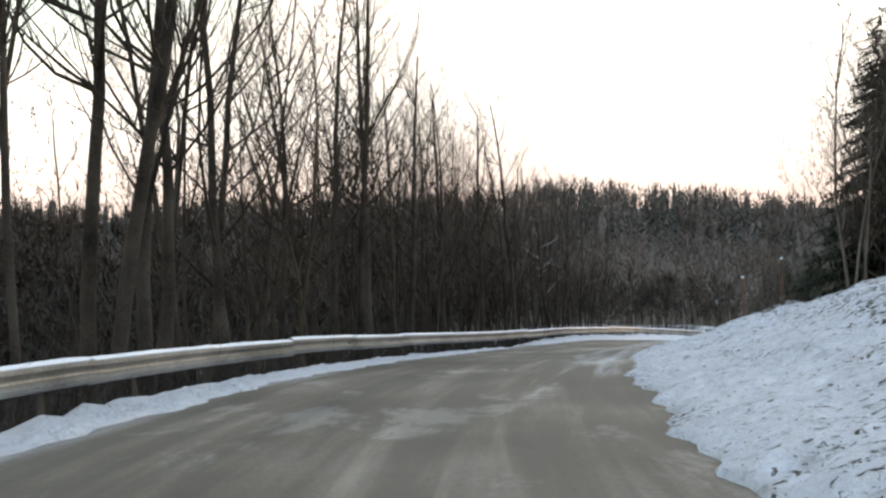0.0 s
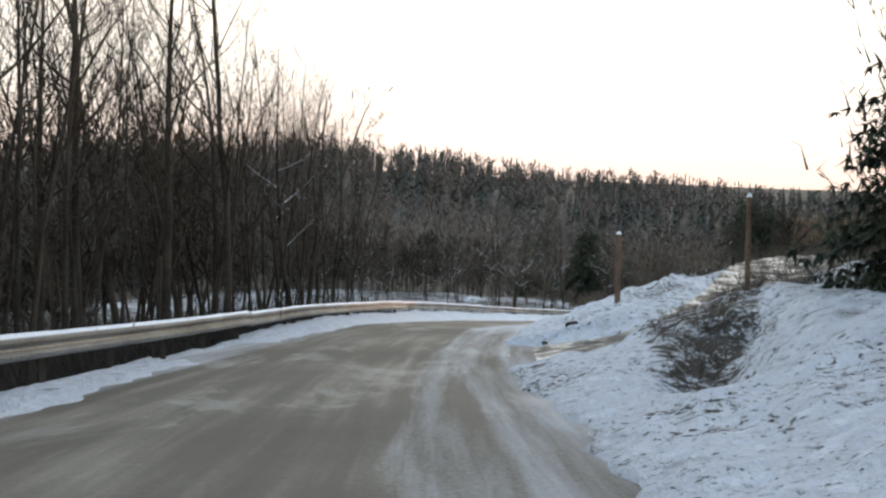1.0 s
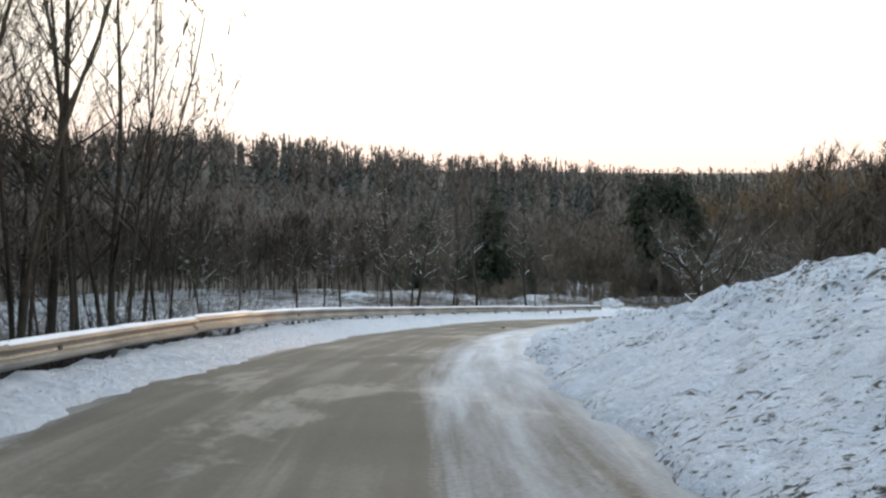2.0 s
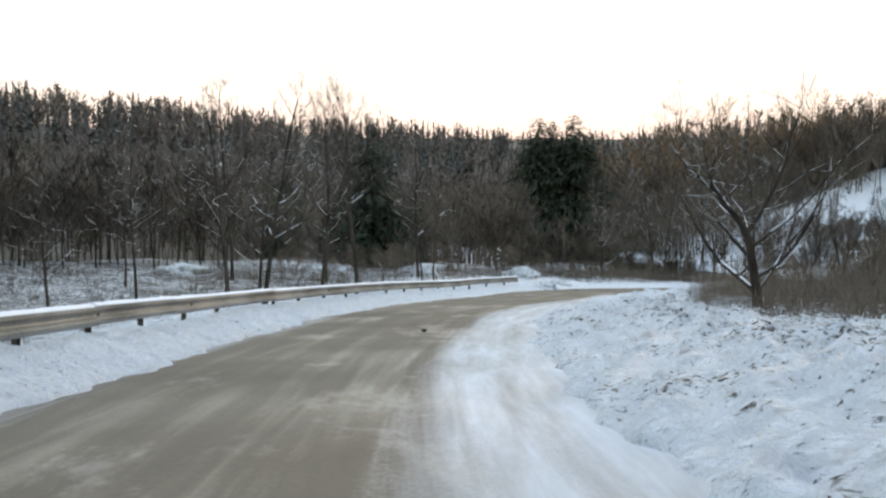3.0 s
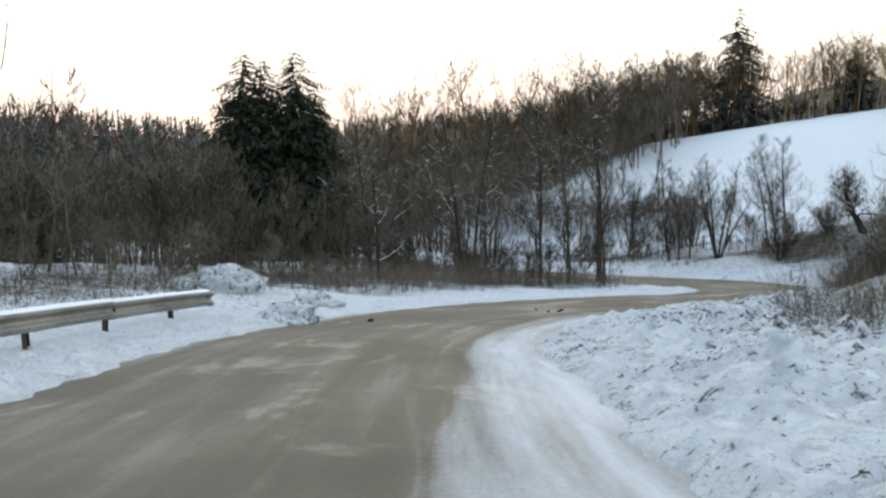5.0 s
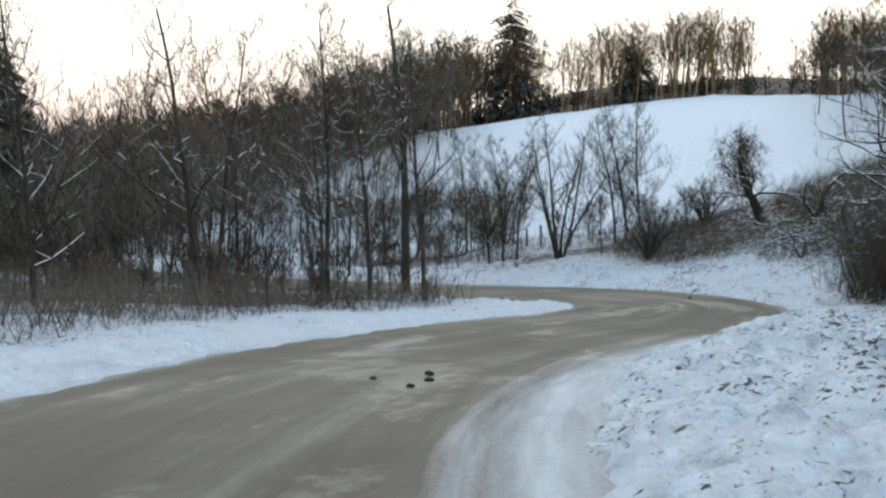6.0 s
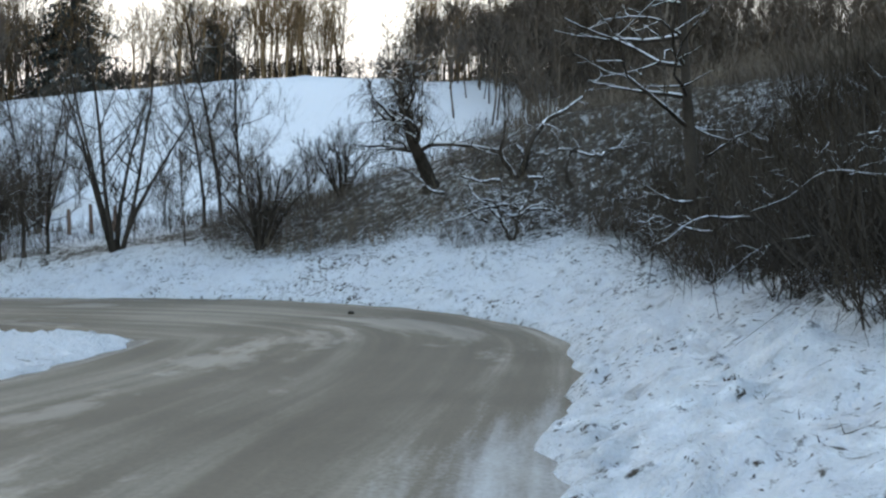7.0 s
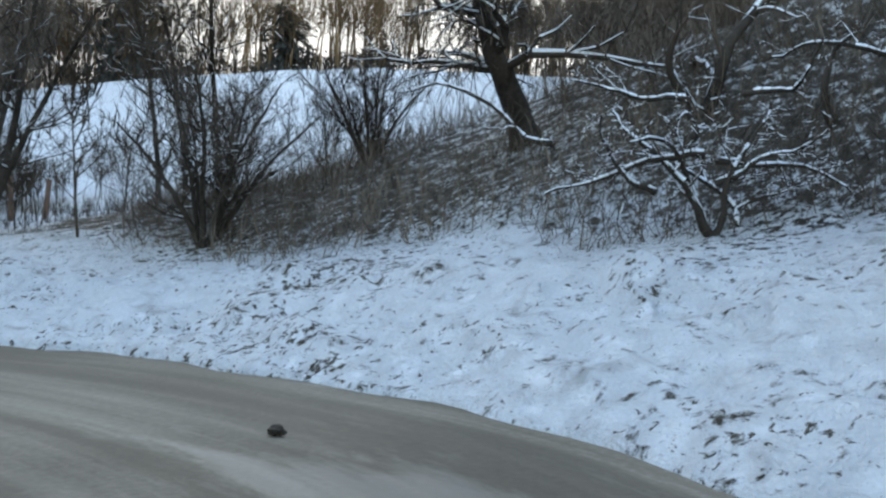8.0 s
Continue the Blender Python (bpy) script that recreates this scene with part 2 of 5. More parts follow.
# right-hand bank above the road, 1, 4, 8, 16 and 32 m from the road's edge, at each of the road points above
BANK_1 = [0.3, 0.3, 0.3, 0.3, 0.3, 0.25, 0.25, 0.4, 0.3, 0.2, 0.15, 0.1, 0.1, 0.15, 0.15, 0.15, 0.25, 0.35, 0.5, 0.4, 0.3, 0.2, 0.1, 0.1, 0.1, 0.1]
BANK_4 = [1.6, 1.6, 1.6, 1.6, 1.4, 1.1, 1.25, 1.6, 1.0, 0.5, 0.3, 0.25, 0.25, 0.25, 0.3, 0.4, 0.6, 0.9, 1.7, 1.5, 1.2, 0.8, 0.9, 0.5, 0.2, 0.2]
BANK_8 = [3.0, 3.0, 3.0, 2.9, 2.4, 1.8, 1.7, 2.4, 1.9, 1.1, 0.5, 0.4, 0.4, 0.4, 0.6, 1.0, 1.8, 3.0, 4.0, 4.3, 4.0, 2.5, 1.3, 1.0, 0.0, 0.0]
BANK_16 = [5, 5, 5, 4.2, 3.2, 2.4, 1.9, 2.6, 2.8, 2.0, 1.2, 0.9, 0.9, 1.2, 1.8, 3.0, 5.0, 7.0, 8.0, 6.6, 5.2, 2.8, 1.9, 1.5, -0.5, -0.5]
BANK_32 = [7, 7, 7, 5, 4.2, 3.6, 2.6, 3.4, 3.4, 3.0, 2.8, 3.0, 3.4, 4.0, 6.0, 8.5, 11.0, 13, 13, 8.5, 5.2, 2.6, 1.4, 1.6, 0.6, 0.6]
# left-hand verge and slope, 1, 4, 10 and 30 m from the road's edge
VERGE_1 = [-0.1, -0.1, -0.1, -0.1, -0.1, -0.12, -0.15, 0.08, 0.24, 0.3, 0.3, 0.28, 0.25, 0.2, 0.15, 0.1, 0.1, 0.08, 0.05, 0.05, 0.05, 0.05, 0.0, 0.0, 0.0, 0.0]
VERGE_4 = [-1.2, -1.2, -1.2, -1.2, -1.2, -1.2, -1.2, -1.0, -0.7, -0.4, -0.2, -0.1, 0.1, 0.2, 0.5, 0.4, 0.25, 0.1, 0.05, 0.05, 0.05, 0.05, 0.0, 0.0, 0.0, 0.0]
VERGE_10 = [-4, -4, -4, -4, -4, -3.8, -3.4, -2.7, -1.7, -0.9, -0.4, -0.1, 0.3, 0.5, 0.7, 0.5, 0.3, 0.1, -0.1, -0.2, -0.2, -0.2, -0.2, -0.2, -0.2, -0.2]
VERGE_30 = [-10, -10, -9.5, -9, -8.5, -7.5, -6.5, -5.0, -3.0, -1.2, -0.4, 0.4, 1.0, 1.3, 1.0, 0.4, 0.2, 0, -0.3, -0.5, -0.5, -0.5, -0.5, -0.5, -0.5, -0.5]

# foot of the guard rail against the road
RAIL_FOOT = [-0.1, -0.1, -0.1, -0.1, -0.1, -0.12, -0.15, -0.1, 0.05, 0.1, 0.1, 0.08, 0.05, 0.05, 0.05, 0.1, 0.1, 0.08, 0.05, 0.05, 0.05, 0.05, 0.0, 0.0, 0.0, 0.0]


def spline(values, steps=24):
    """A smooth curve through values, densely sampled."""
    p = np.array(values, float)
    if p.ndim == 1:
        p = p[:, None]
    q = np.vstack([2 * p[0] - p[1], p, 2 * p[-1] - p[-2]])
    out = []
    for i in range(1, len(q) - 2):
        u = np.linspace(0, 1, steps, endpoint=False)[:, None]
        a, b, c, d = q[i - 1], q[i], q[i + 1], q[i + 2]
        out.append(0.5 * (2 * b + (c - a) * u + (2 * a - 5 * b + 4 * c - d) * u ** 2 + (3 * b - a - 3 * c + d) * u ** 3))
    out.append(p[-1:])
    return np.vstack(out)


CL = spline(ROAD)                                   # x, y, z, half width
TAN = np.gradient(CL[:, :2], axis=0)
TAN /= np.linalg.norm(TAN, axis=1)[:, None]
NOR = np.stack([-TAN[:, 1], TAN[:, 0]], 1)          # to the left
ARC = np.concatenate([[0], np.cumsum(np.linalg.norm(np.diff(CL[:, :2], axis=0), axis=1))])


def smooth(a, b, x):
    t = np.clip((x - a) / (b - a), 0, 1)
    return t * t * (3 - 2 * t)


def along(table):
    """A table given at the road points, carried smoothly along the road."""
    return spline(table)[:, 0]


RIGHT = np.stack([along(t) for t in (BANK_1, BANK_4, BANK_8, BANK_16, BANK_32)], 1)
FOOT = along(RAIL_FOOT)
LEFT = np.stack([along(t) for t in (VERGE_1, VERGE_4, VERGE_10, VERGE_30)], 1)


def nearest(x, y):
    """Index of the nearest road sample and the offset to the left of the road's centre."""
    k = np.empty(len(x), int)
    for i in range(0, len(x), 20000):
        d = (x[i:i + 20000, None] - CL[None, :, 0]) ** 2 + (y[i:i + 20000, None] - CL[None, :, 1]) ** 2
        k[i:i + 20000] = d.argmin(1)
    vx, vy = x - CL[k, 0], y - CL[k, 1]
    side = np.sign(vx * NOR[k, 0] + vy * NOR[k, 1])
    return k, side * np.hypot(vx, vy)


def far_land(x, y):
    """Valley floor, the snowy field's rise and the distant ridges."""
    z = -11.5 + 3.0 * smooth(60, -20, y) * smooth(40, -20, x)
    q = (x - 93) * 0.90 + (y - 124) * 0.43
    p = -(x - 93) * 0.43 + (y - 124) * 0.90
    z = z - 1.5 * smooth(60, 90, x)
    z = z + 14.0 * smooth(0, 92, q) * smooth(85, -15, p) + 7.0 * smooth(-26, -70, p) * smooth(-60, 10, q)
    r = np.hypot(x - 30, y - 90)
    a = np.degrees(np.arctan2(x - 30, y - 90))
    crest = 1 + 0.22 * np.sin(a * 0.11 + 1.0) + 0.10 * np.sin(a * 0.31)
    z = z - 8.0 * smooth(12, 24, a) * smooth(54, 46, a) * smooth(110, 330, r)
    z = z + 25 * crest * smooth(150, 600, r) + 60 * smooth(900, 2600, r)
    z = z + 7 * smooth(10, -60, a) * smooth(90, 220, r)
    return z


def waves(x, y, size, seed):
    """Gentle unevenness from a few crossed sine waves."""
    rng = np.random.RandomState(seed)
    z = 0
    for i in range(7):
        a, f, ph = rng.rand() * 6.28, (0.6 + rng.rand() * 1.2) / size, rng.rand() * 6.28
        z = z + np.sin((x * math.cos(a) + y * math.sin(a)) * f * 6.28 + ph)
    return z / 7


def side_road_offset(x, y):
    """How far a place lies from the middle of the side road, and how far along it."""
    d2 = (x[:, None] - SIDE[None, :, 0]) ** 2 + (y[:, None] - SIDE[None, :, 1]) ** 2
    k = d2.argmin(1)
    vx, vy = x - SIDE[k, 0], y - SIDE[k, 1]
    left = np.where(vx * -SIDE_T[k, 1] + vy * SIDE_T[k, 0] > 0, 1.0, 1.2)
    return np.sqrt(d2[np.arange(len(x)), k]) - left * SIDE_FLARE[k], k


SIDE = spline([(4.6, 39.2, -2.55), (8.4, 40.1, -2.52), (12.3, 40.5, -2.12), (15.4, 43.9, -1.88), (17.9, 47.6, -1.66), (21.0, 51.8, -1.42), (27, 57, -1.4), (35, 61, -2.0)])
SIDE_T = np.gradient(SIDE[:, :2], axis=0)
SIDE_T /= np.linalg.norm(SIDE_T, axis=1)[:, None]
SIDE_FLARE = 1.3 * np.exp(-(np.maximum(np.arange(len(SIDE)) - 22, 0) / 13) ** 2)      # the mouth widens towards the main road


def land(x, y, rough=True):
    """Height of the ground at the places x, y."""
    x, y = np.atleast_1d(np.asarray(x, float)), np.atleast_1d(np.asarray(y, float))
    k, off = nearest(x, y)
    d = np.abs(off) - CL[k, 3]
    zr = CL[k, 2]
    hr = np.zeros_like(x)
    dist_r, dist_l = (0, 1, 4, 8, 16, 32), (0, 1, 4, 10, 30)
    dr = np.clip(d, 0, None)
    for i in range(5):
        lo = np.zeros_like(x) if i == 0 else RIGHT[k, i - 1]
        m = (dr >= dist_r[i]) if i == 4 else (dr >= dist_r[i]) & (dr < dist_r[i + 1])
        w = np.clip((dr - dist_r[i]) / (dist_r[i + 1] - dist_r[i]), 0, 1.3)
        hr = np.where(m, lo + (RIGHT[k, i] - lo) * w, hr)
    hl = np.zeros_like(x)
    for i in range(4):
        lo = np.zeros_like(x) if i == 0 else LEFT[k, i - 1]
        m = (dr >= dist_l[i]) if i == 3 else (dr >= dist_l[i]) & (dr < dist_l[i + 1])
        w = np.clip((dr - dist_l[i]) / (dist_l[i + 1] - dist_l[i]), 0, 1.2)
        hl = np.where(m, lo + (LEFT[k, i] - lo) * w, hl)
    near = zr + np.where(off < 0, hr, hl)
    ds, ks = side_road_offset(x, y)
    ws = smooth(2.5, 1.15, ds)
    near = near * (1 - ws) + (zr + (SIDE[ks, 2] - zr) * smooth(-0.2, 4.0, d)) * ws
    away = np.where(off < 0, smooth(20, 60, d), smooth(22, 55, d))
    z = near * (1 - away) + far_land(x, y) * away
    if rough:
        amp = smooth(0.1, 2.5, d) * (1 - 0.9 * ws)
        z = z + amp * (0.10 * waves(x, y, 2.1, 3) + 0.22 * waves(x, y, 7.0, 5) + 0.06 * waves(x, y, 0.9, 8)) + smooth(20, 80, d) * 0.8 * waves(x, y, 40, 9)
    # a ditch that runs out towards the road below the side road
    u = np.clip(((x - 7.0) * 2.6 + (y - 29.8) * 4.2) / 24.4, 0, 1)
    gap = np.hypot(x - 7.0 - 2.6 * u, y - 29.8 - 4.2 * u)
    z = z - 0.55 * np.exp(-(gap / 0.55) ** 2) * smooth(0.2, 1.2, d)
    z = z - 0.14 * smooth(1.55, 1.2, ds) * smooth(-0.5, 1.0, d)
    z = np.where(d < 0, zr - 0.12, z - 0.12 * smooth(0.9, 0.3, d))
    return z


def ground_at(x, y):
    return float(land([x], [y])[0])


def mesh_object(name, verts, faces, material, parent=None, smooth_faces=True):
    me = bpy.data.meshes.new(name)
    me.from_pydata([tuple(map(float, v)) for v in verts], [], [tuple(map(int, f)) for f in faces])
    me.materials.append(material)
    if smooth_faces:
        me.polygons.foreach_set("use_smooth", [True] * len(me.polygons))
    me.update()
    ob = new(name, me)
    if parent is not None:
        ob.parent = parent
    return ob


def part(name, bm, material, parent, label=""):
    me = bpy.data.meshes.new(name)
    bm.to_mesh(me)
    bm.free()
    me.materials.append(material)
    ob = new(name, me)
    ob.parent = parent
    return tagged(ob, label) if label else ob


def array_mesh(name, verts, tris, materials, index=None):
    """A mesh from arrays of corners and triangles."""
    me = bpy.data.meshes.new(name)
    me.vertices.add(len(verts))
    me.vertices.foreach_set("co", np.asarray(verts, np.float32).ravel())
    me.loops.add(tris.size)
    me.loops.foreach_set("vertex_index", tris.astype(np.int32).ravel())
    me.polygons.add(len(tris))
    me.polygons.foreach_set("loop_start", np.arange(0, tris.size, tris.shape[1], dtype=np.int32))
    for m in materials:
        me.materials.append(m)
    if index is not None:
        me.polygons.foreach_set("material_index", np.asarray(index, np.int32))
    me.update(calc_edges=True)
    me.validate()
    return me


# ================= ground, road =================
def axis(lo, hi, step, far):
    mid = np.arange(lo, hi, step)
    grow, out = step, []
    p = hi
    while p < far:
        out.append(p)
        grow *= 1.13
        p += grow
    grow, back, p = step, [], lo
    while p > -far:
        grow *= 1.13
        p -= grow
        back.append(p)
    return np.concatenate([back[::-1], mid, out, [far + 400]])


gx, gy = axis(-14, 104, 0.7, 3000), axis(-6, 146, 0.7, 3000)
GX, GY = np.meshgrid(gx, gy)
gz = land(GX.ravel(), GY.ravel())
nx, ny = len(gx), len(gy)
ii = (np.arange(ny - 1)[:, None] * nx + np.arange(nx - 1)[None]).ravel()
quads = np.stack([ii, ii + 1, ii + 1 + nx, ii + nx], 1)
g_me = array_mesh("ground", np.stack([GX.ravel(), GY.ravel(), gz], 1), quads, [M_SNOW])
g_me.polygons.foreach_set("use_smooth", [True] * len(g_me.polygons))
s_mid = float(ARC[int(np.argmin(np.hypot(CL[:, 0] - 17, CL[:, 1] - 68)))])
gk, goff = nearest(GX.ravel(), GY.ravel())
gq = (GX.ravel() - 93) * 0.90 + (GY.ravel() - 124) * 0.43
gp = -(GX.ravel() - 93) * 0.43 + (GY.ravel() - 124) * 0.90
field = smooth(-6, 8, gq) * smooth(30 + 22 * smooth(75, 55, gq), 14 + 18 * smooth(75, 55, gq), gp) * smooth(-34, -26, gp) * smooth(100, 92, gq)
gd = np.abs(goff) - CL[gk, 3]
early = smooth(s_mid + 10, s_mid - 12, ARC[gk])
left_l = smooth(1.4, 3.6, gd) * early + (smooth(2.5, 7, gd) * 0.40 + smooth(22, 45, gd) * 0.75) * (1 - early)
bend = smooth(float(ARC[16 * 24]), float(ARC[18 * 24]), ARC[gk])
right_l = (smooth(7, 16, gd) * 0.9 + 0.22 * smooth(1.0, 2.6, gd)) * (1 - 0.6 * bend) + 0.5 * bend * smooth(3.2, 5.0, gd + 0.5 * waves(GX.ravel(), GY.ravel(), 3.0, 12))
litter = np.where(goff > 0, left_l, right_l) * (1 - field) + 0.6 * smooth(90, 93, gq) * smooth(140, 120, gq) * smooth(100, 70, np.abs(gp)) - 0.45 * field - 0.35 * smooth(2.2, 0.6, gd) - np.where(goff < 0, 0.35 * smooth(45, 25, GY.ravel()) * smooth(9, 5, gd), 0)


def hollow(x, y):
    """How bare the earth is in the ditch beside the side road."""
    off_ = np.abs(x - 7.4 - 0.5 * (y - 30.6)) / (0.3 + 0.12 * np.clip(y - 29.6, 0.5, 9))
    return smooth(1.3, 0.6, off_) * smooth(29.2, 30.2, y) * smooth(38.5, 37.0, y)


litter = litter + 0.7 * hollow(GX.ravel(), GY.ravel())
at = g_me.attributes.new("litter", 'FLOAT', 'POINT')
at.data.foreach_set("value", litter.astype(np.float32))
ground = tagged(new("ground", g_me), "snow-covered verges, banks and valley floor with dead grass", "ground", kind="structure")

ACROSS = np.linspace(-1, 1, 15)
sel = np.arange(0, len(CL), 3)
rv, rf, film = [], [], []
for k in sel:
    for a in ACROSS:
        o = a * (CL[k, 3] + 0.45)
        rv.append((CL[k, 0] + NOR[k, 0] * o, CL[k, 1] + NOR[k, 1] * o, CL[k, 2] + 0.03 * (1 - a * a) - 0.01))
na = len(ACROSS)
for i in range(len(sel) - 1):
    for j in range(na - 1):
        rf.append((i * na + j, (i + 1) * na + j, (i + 1) * na + j + 1, i * na + j + 1))
road = mesh_object("road", rv, [f[::-1] for f in rf], M_ROAD)
tagged(road, "wet brownish asphalt road with slush tracks and snowy edge", "road", kind="structure")
snowy_side = along([0.2, 0.2, 0.2, 0.25, 0.4, 0.55, 0.55, 0.65, 0.95, 1.0, 1.0, 1.0, 1.0, 0.95, 0.9, 0.9, 0.8, 0.6, 0.3, 0.2, 0.2, 0.3, 0.4, 0.4, 0.4, 0.4])
film_wide = along([1.7] * 13 + [1.4, 1.2, 1.1, 1.0, 1.0] + [1.1] * 8)
uvl = road.data.uv_layers.new(name="lane")
lane_uv = [(ACROSS[j % na] * 3, ARC[sel[j // na]]) for j in range(len(rv))]
for lp in road.data.loops:
    uvl.data[lp.index].uv = lane_uv[lp.vertex_index]
for k in sel:
    for a in ACROSS:
        o = a * (CL[k, 3] + 0.45)
        edge_r = smooth(0.55, -0.55, o + CL[k, 3] - film_wide[k]) * snowy_side[k]
        edge_l = smooth(0.9, 0.0, CL[k, 3] - o) * 0.7
        film.append(0.10 + max(edge_r, edge_l) * 0.80)
fa = road.data.attributes.new("film", 'FLOAT', 'POINT')
fa.data.foreach_set("value", np.array(film, np.float32))
# ================= snow verges along the asphalt =================
def snow_verge(side, width, seed, name, label):
    """A strip of ploughed snow whose inner edge runs ragged over the asphalt."""
    idx = np.arange(40, len(CL) - 20)
    u = np.interp(np.arange(ARC[idx[0]], ARC[idx[-1]], 0.22), ARC, np.arange(len(ARC)))
    cx = [np.interp(u, np.arange(len(ARC)), a) for a in (CL[:, 0], CL[:, 1], CL[:, 2], CL[:, 3], NOR[:, 0], NOR[:, 1])]
    s = np.interp(u, np.arange(len(ARC)), ARC)
    rag = -0.04 + 0.10 * np.sin(s * 0.7 + seed) + 0.07 * np.sin(s * 2.3 + seed * 2) + 0.05 * np.sin(s * 6.1 + seed * 3) - (0.20 if side > 0 else 0.02)
    cols = np.array([0, 0.06, 0.16, 0.3, 0.5, 0.75, 1.05, 1.4, 1.8, 2.3]) * width / 2.3 if side > 0 else np.concatenate([[0, 0.06, 0.16, 0.3], np.arange(0.48, width + 0.1, 0.19)])
    steep = smooth(float(ARC[15 * 24]), float(ARC[17 * 24]), s)          # along the last bend the sheet narrows
    tufted = []
    vx, vy, vz = [], [], []
    first = np.interp(u, np.arange(len(ARC)), (LEFT if side > 0 else RIGHT)[:, 0])
    rng = np.random.RandomState(seed)
    for j, c in enumerate(cols):
        o = side * (cx[3] + rag * (1 - c / width) + c)
        x, y = cx[0] + cx[4] * o, cx[1] + cx[5] * o
        z = land(x, y)
        d = np.maximum(np.abs(o) - cx[3], 0)
        lump = (0.09 if side > 0 else 0.15) * waves(x, y, 0.55, seed) + (0.07 if side > 0 else 0.12) * waves(x, y, 1.3, seed + 1) + 0.018 * rng.randn(len(x))
        if side < 0:
            lump = lump * (0.5 + 0.5 * smooth(46, 57, y)) + 0.30 * smooth(40, 57, y) * np.clip(waves(x, y, 0.8, seed + 5) - 0.08, 0, 1) * smooth(0.9, 2.0, c)
        reach_ = width - (width - 3.4) * steep if side < 0 else width
        rise = smooth(-0.05, 0.35, c) * smooth(1.0, 0.55, c / reach_)
        z = np.where(c < 1.0, np.maximum(z, cx[2] + 0.006 + first * c), z) + (0.05 + lump) * rise + 0.014
        if c == 0:
            z = cx[2] - 0.03
        z = z - 0.14 * smooth(0.86, 0.93, c / reach_)
        tufted.append((-0.30 if side > 0 else 0.02 + 0.20 * smooth(1.2, 3.5, c)) + 0.4 * hollow(x, y))
        z = z - 0.4 * smooth(2.1, 1.5, side_road_offset(x, y)[0])
        vx.append(x), vy.append(y), vz.append(z)
    vx, vy, vz = np.array(vx), np.array(vy), np.array(vz)
    n, m = len(u), len(cols)
    v = np.stack([vx.ravel(), vy.ravel(), vz.ravel()], 1)
    i = (np.arange(m - 1)[:, None] * n + np.arange(n - 1)[None]).ravel()
    q = np.stack([i, i + 1, i + 1 + n, i + n], 1)
    if side > 0:
        q = q[:, ::-1]
    me = array_mesh(name, v, q, [M_VERGE])
    me.polygons.foreach_set("use_smooth", [True] * len(me.polygons))
    at = me.attributes.new("litter", 'FLOAT', 'POINT')
    at.data.foreach_set("value", np.array(tufted, np.float32).ravel())
    return tagged(new(name, me), label, "snow", kind="structure")


M_VERGE = M_SNOW
snow_verge(1, 1.9, 4, "snow_verge_left", "ploughed clean snow along the guard rail")
snow_verge(-1, 7.5, 7, "snow_verge_right", "lumpy ploughed snow with grass along the road")

# side road: rutted, icy gravel
sv, sf = [], []
sn = np.gradient(SIDE[:, :2], axis=0)
sn /= np.linalg.norm(sn, axis=1)[:, None]
lat_s = np.linspace(-1.35, 1.35, 17)
keep = range(6, len(SIDE) - 1)
for k in keep:
    for o in lat_s:
        w = 1 + SIDE_FLARE[k] * (1.0 if o > 0 else 1.2) / 1.35
        x, y = SIDE[k, 0] - sn[k, 1] * o * w, SIDE[k, 1] + sn[k, 0] * o * w
        sv.append([x, y, 0, o])
sv = np.array(sv)
zz = land(sv[:, 0], sv[:, 1], False)
kk, oo = nearest(sv[:, 0], sv[:, 1])
rut = 0.05 * waves(sv[:, 0], sv[:, 1], 1.1, 31) - 0.05 * np.exp(-((np.abs(sv[:, 3]) - 0.7) / 0.22) ** 2)
inside = smooth(0.3, -0.3, np.abs(oo) - CL[kk, 3])
sv[:, 2] = (zz + 0.16 + rut * smooth(0, 1.5, np.abs(oo) - CL[kk, 3])) * (1 - inside) + (CL[kk, 2] - 0.04) * inside - np.where(np.abs(sv[:, 3]) > 1.3, 0.22, 0)
ns = len(lat_s)
for i in range(len(keep) - 1):
    for j in range(ns - 1):
        sf.append((i * ns + j, i * ns + j + 1, (i + 1) * ns + j + 1, (i + 1) * ns + j))


def gravel_ice():
    m, n, l, b = shader("rutted_icy_gravel", 0.8, 0.2)
    pos = position(n)
    big = noise_node(n, l, 1.3, 6, 0.68, pos, 0.5)
    fine = noise_node(n, l, 14, 4, 0.6, pos)
    r = ramp(n, [(0.41, (0.060, 0.049, 0.037)), (0.49, (0.15, 0.125, 0.093)), (0.54, (0.30, 0.268, 0.215)), (0.60, (0.62, 0.60, 0.56))])
    l.new(calc(n, l, 'ADD', calc(n, l, 'MULTIPLY', big.outputs[0], 0.8), calc(n, l, 'MULTIPLY', fine.outputs[0], 0.2)), r.inputs[0])
    l.new(r.outputs[0], b.inputs["Base Color"])
    gloss = ramp(n, [(0.47, (0.8,) * 3), (0.56, (0.34,) * 3)])
    l.new(big.outputs[0], gloss.inputs[0])
    l.new(gloss.outputs[0], b.inputs["Roughness"])
    b.inputs["Specular IOR Level"].default_value = 0.5
    bump(n, l, b, big.outputs[0], 0.5, 0.08)
    return m


tagged(mesh_object("side_road", sv[:, :3], sf, gravel_ice()), "rutted gravel side road with ice and slush", "road", kind="structure")

# ================= guard rail =================
RAIL_OFF, RAIL_H = 0.95, 0.68


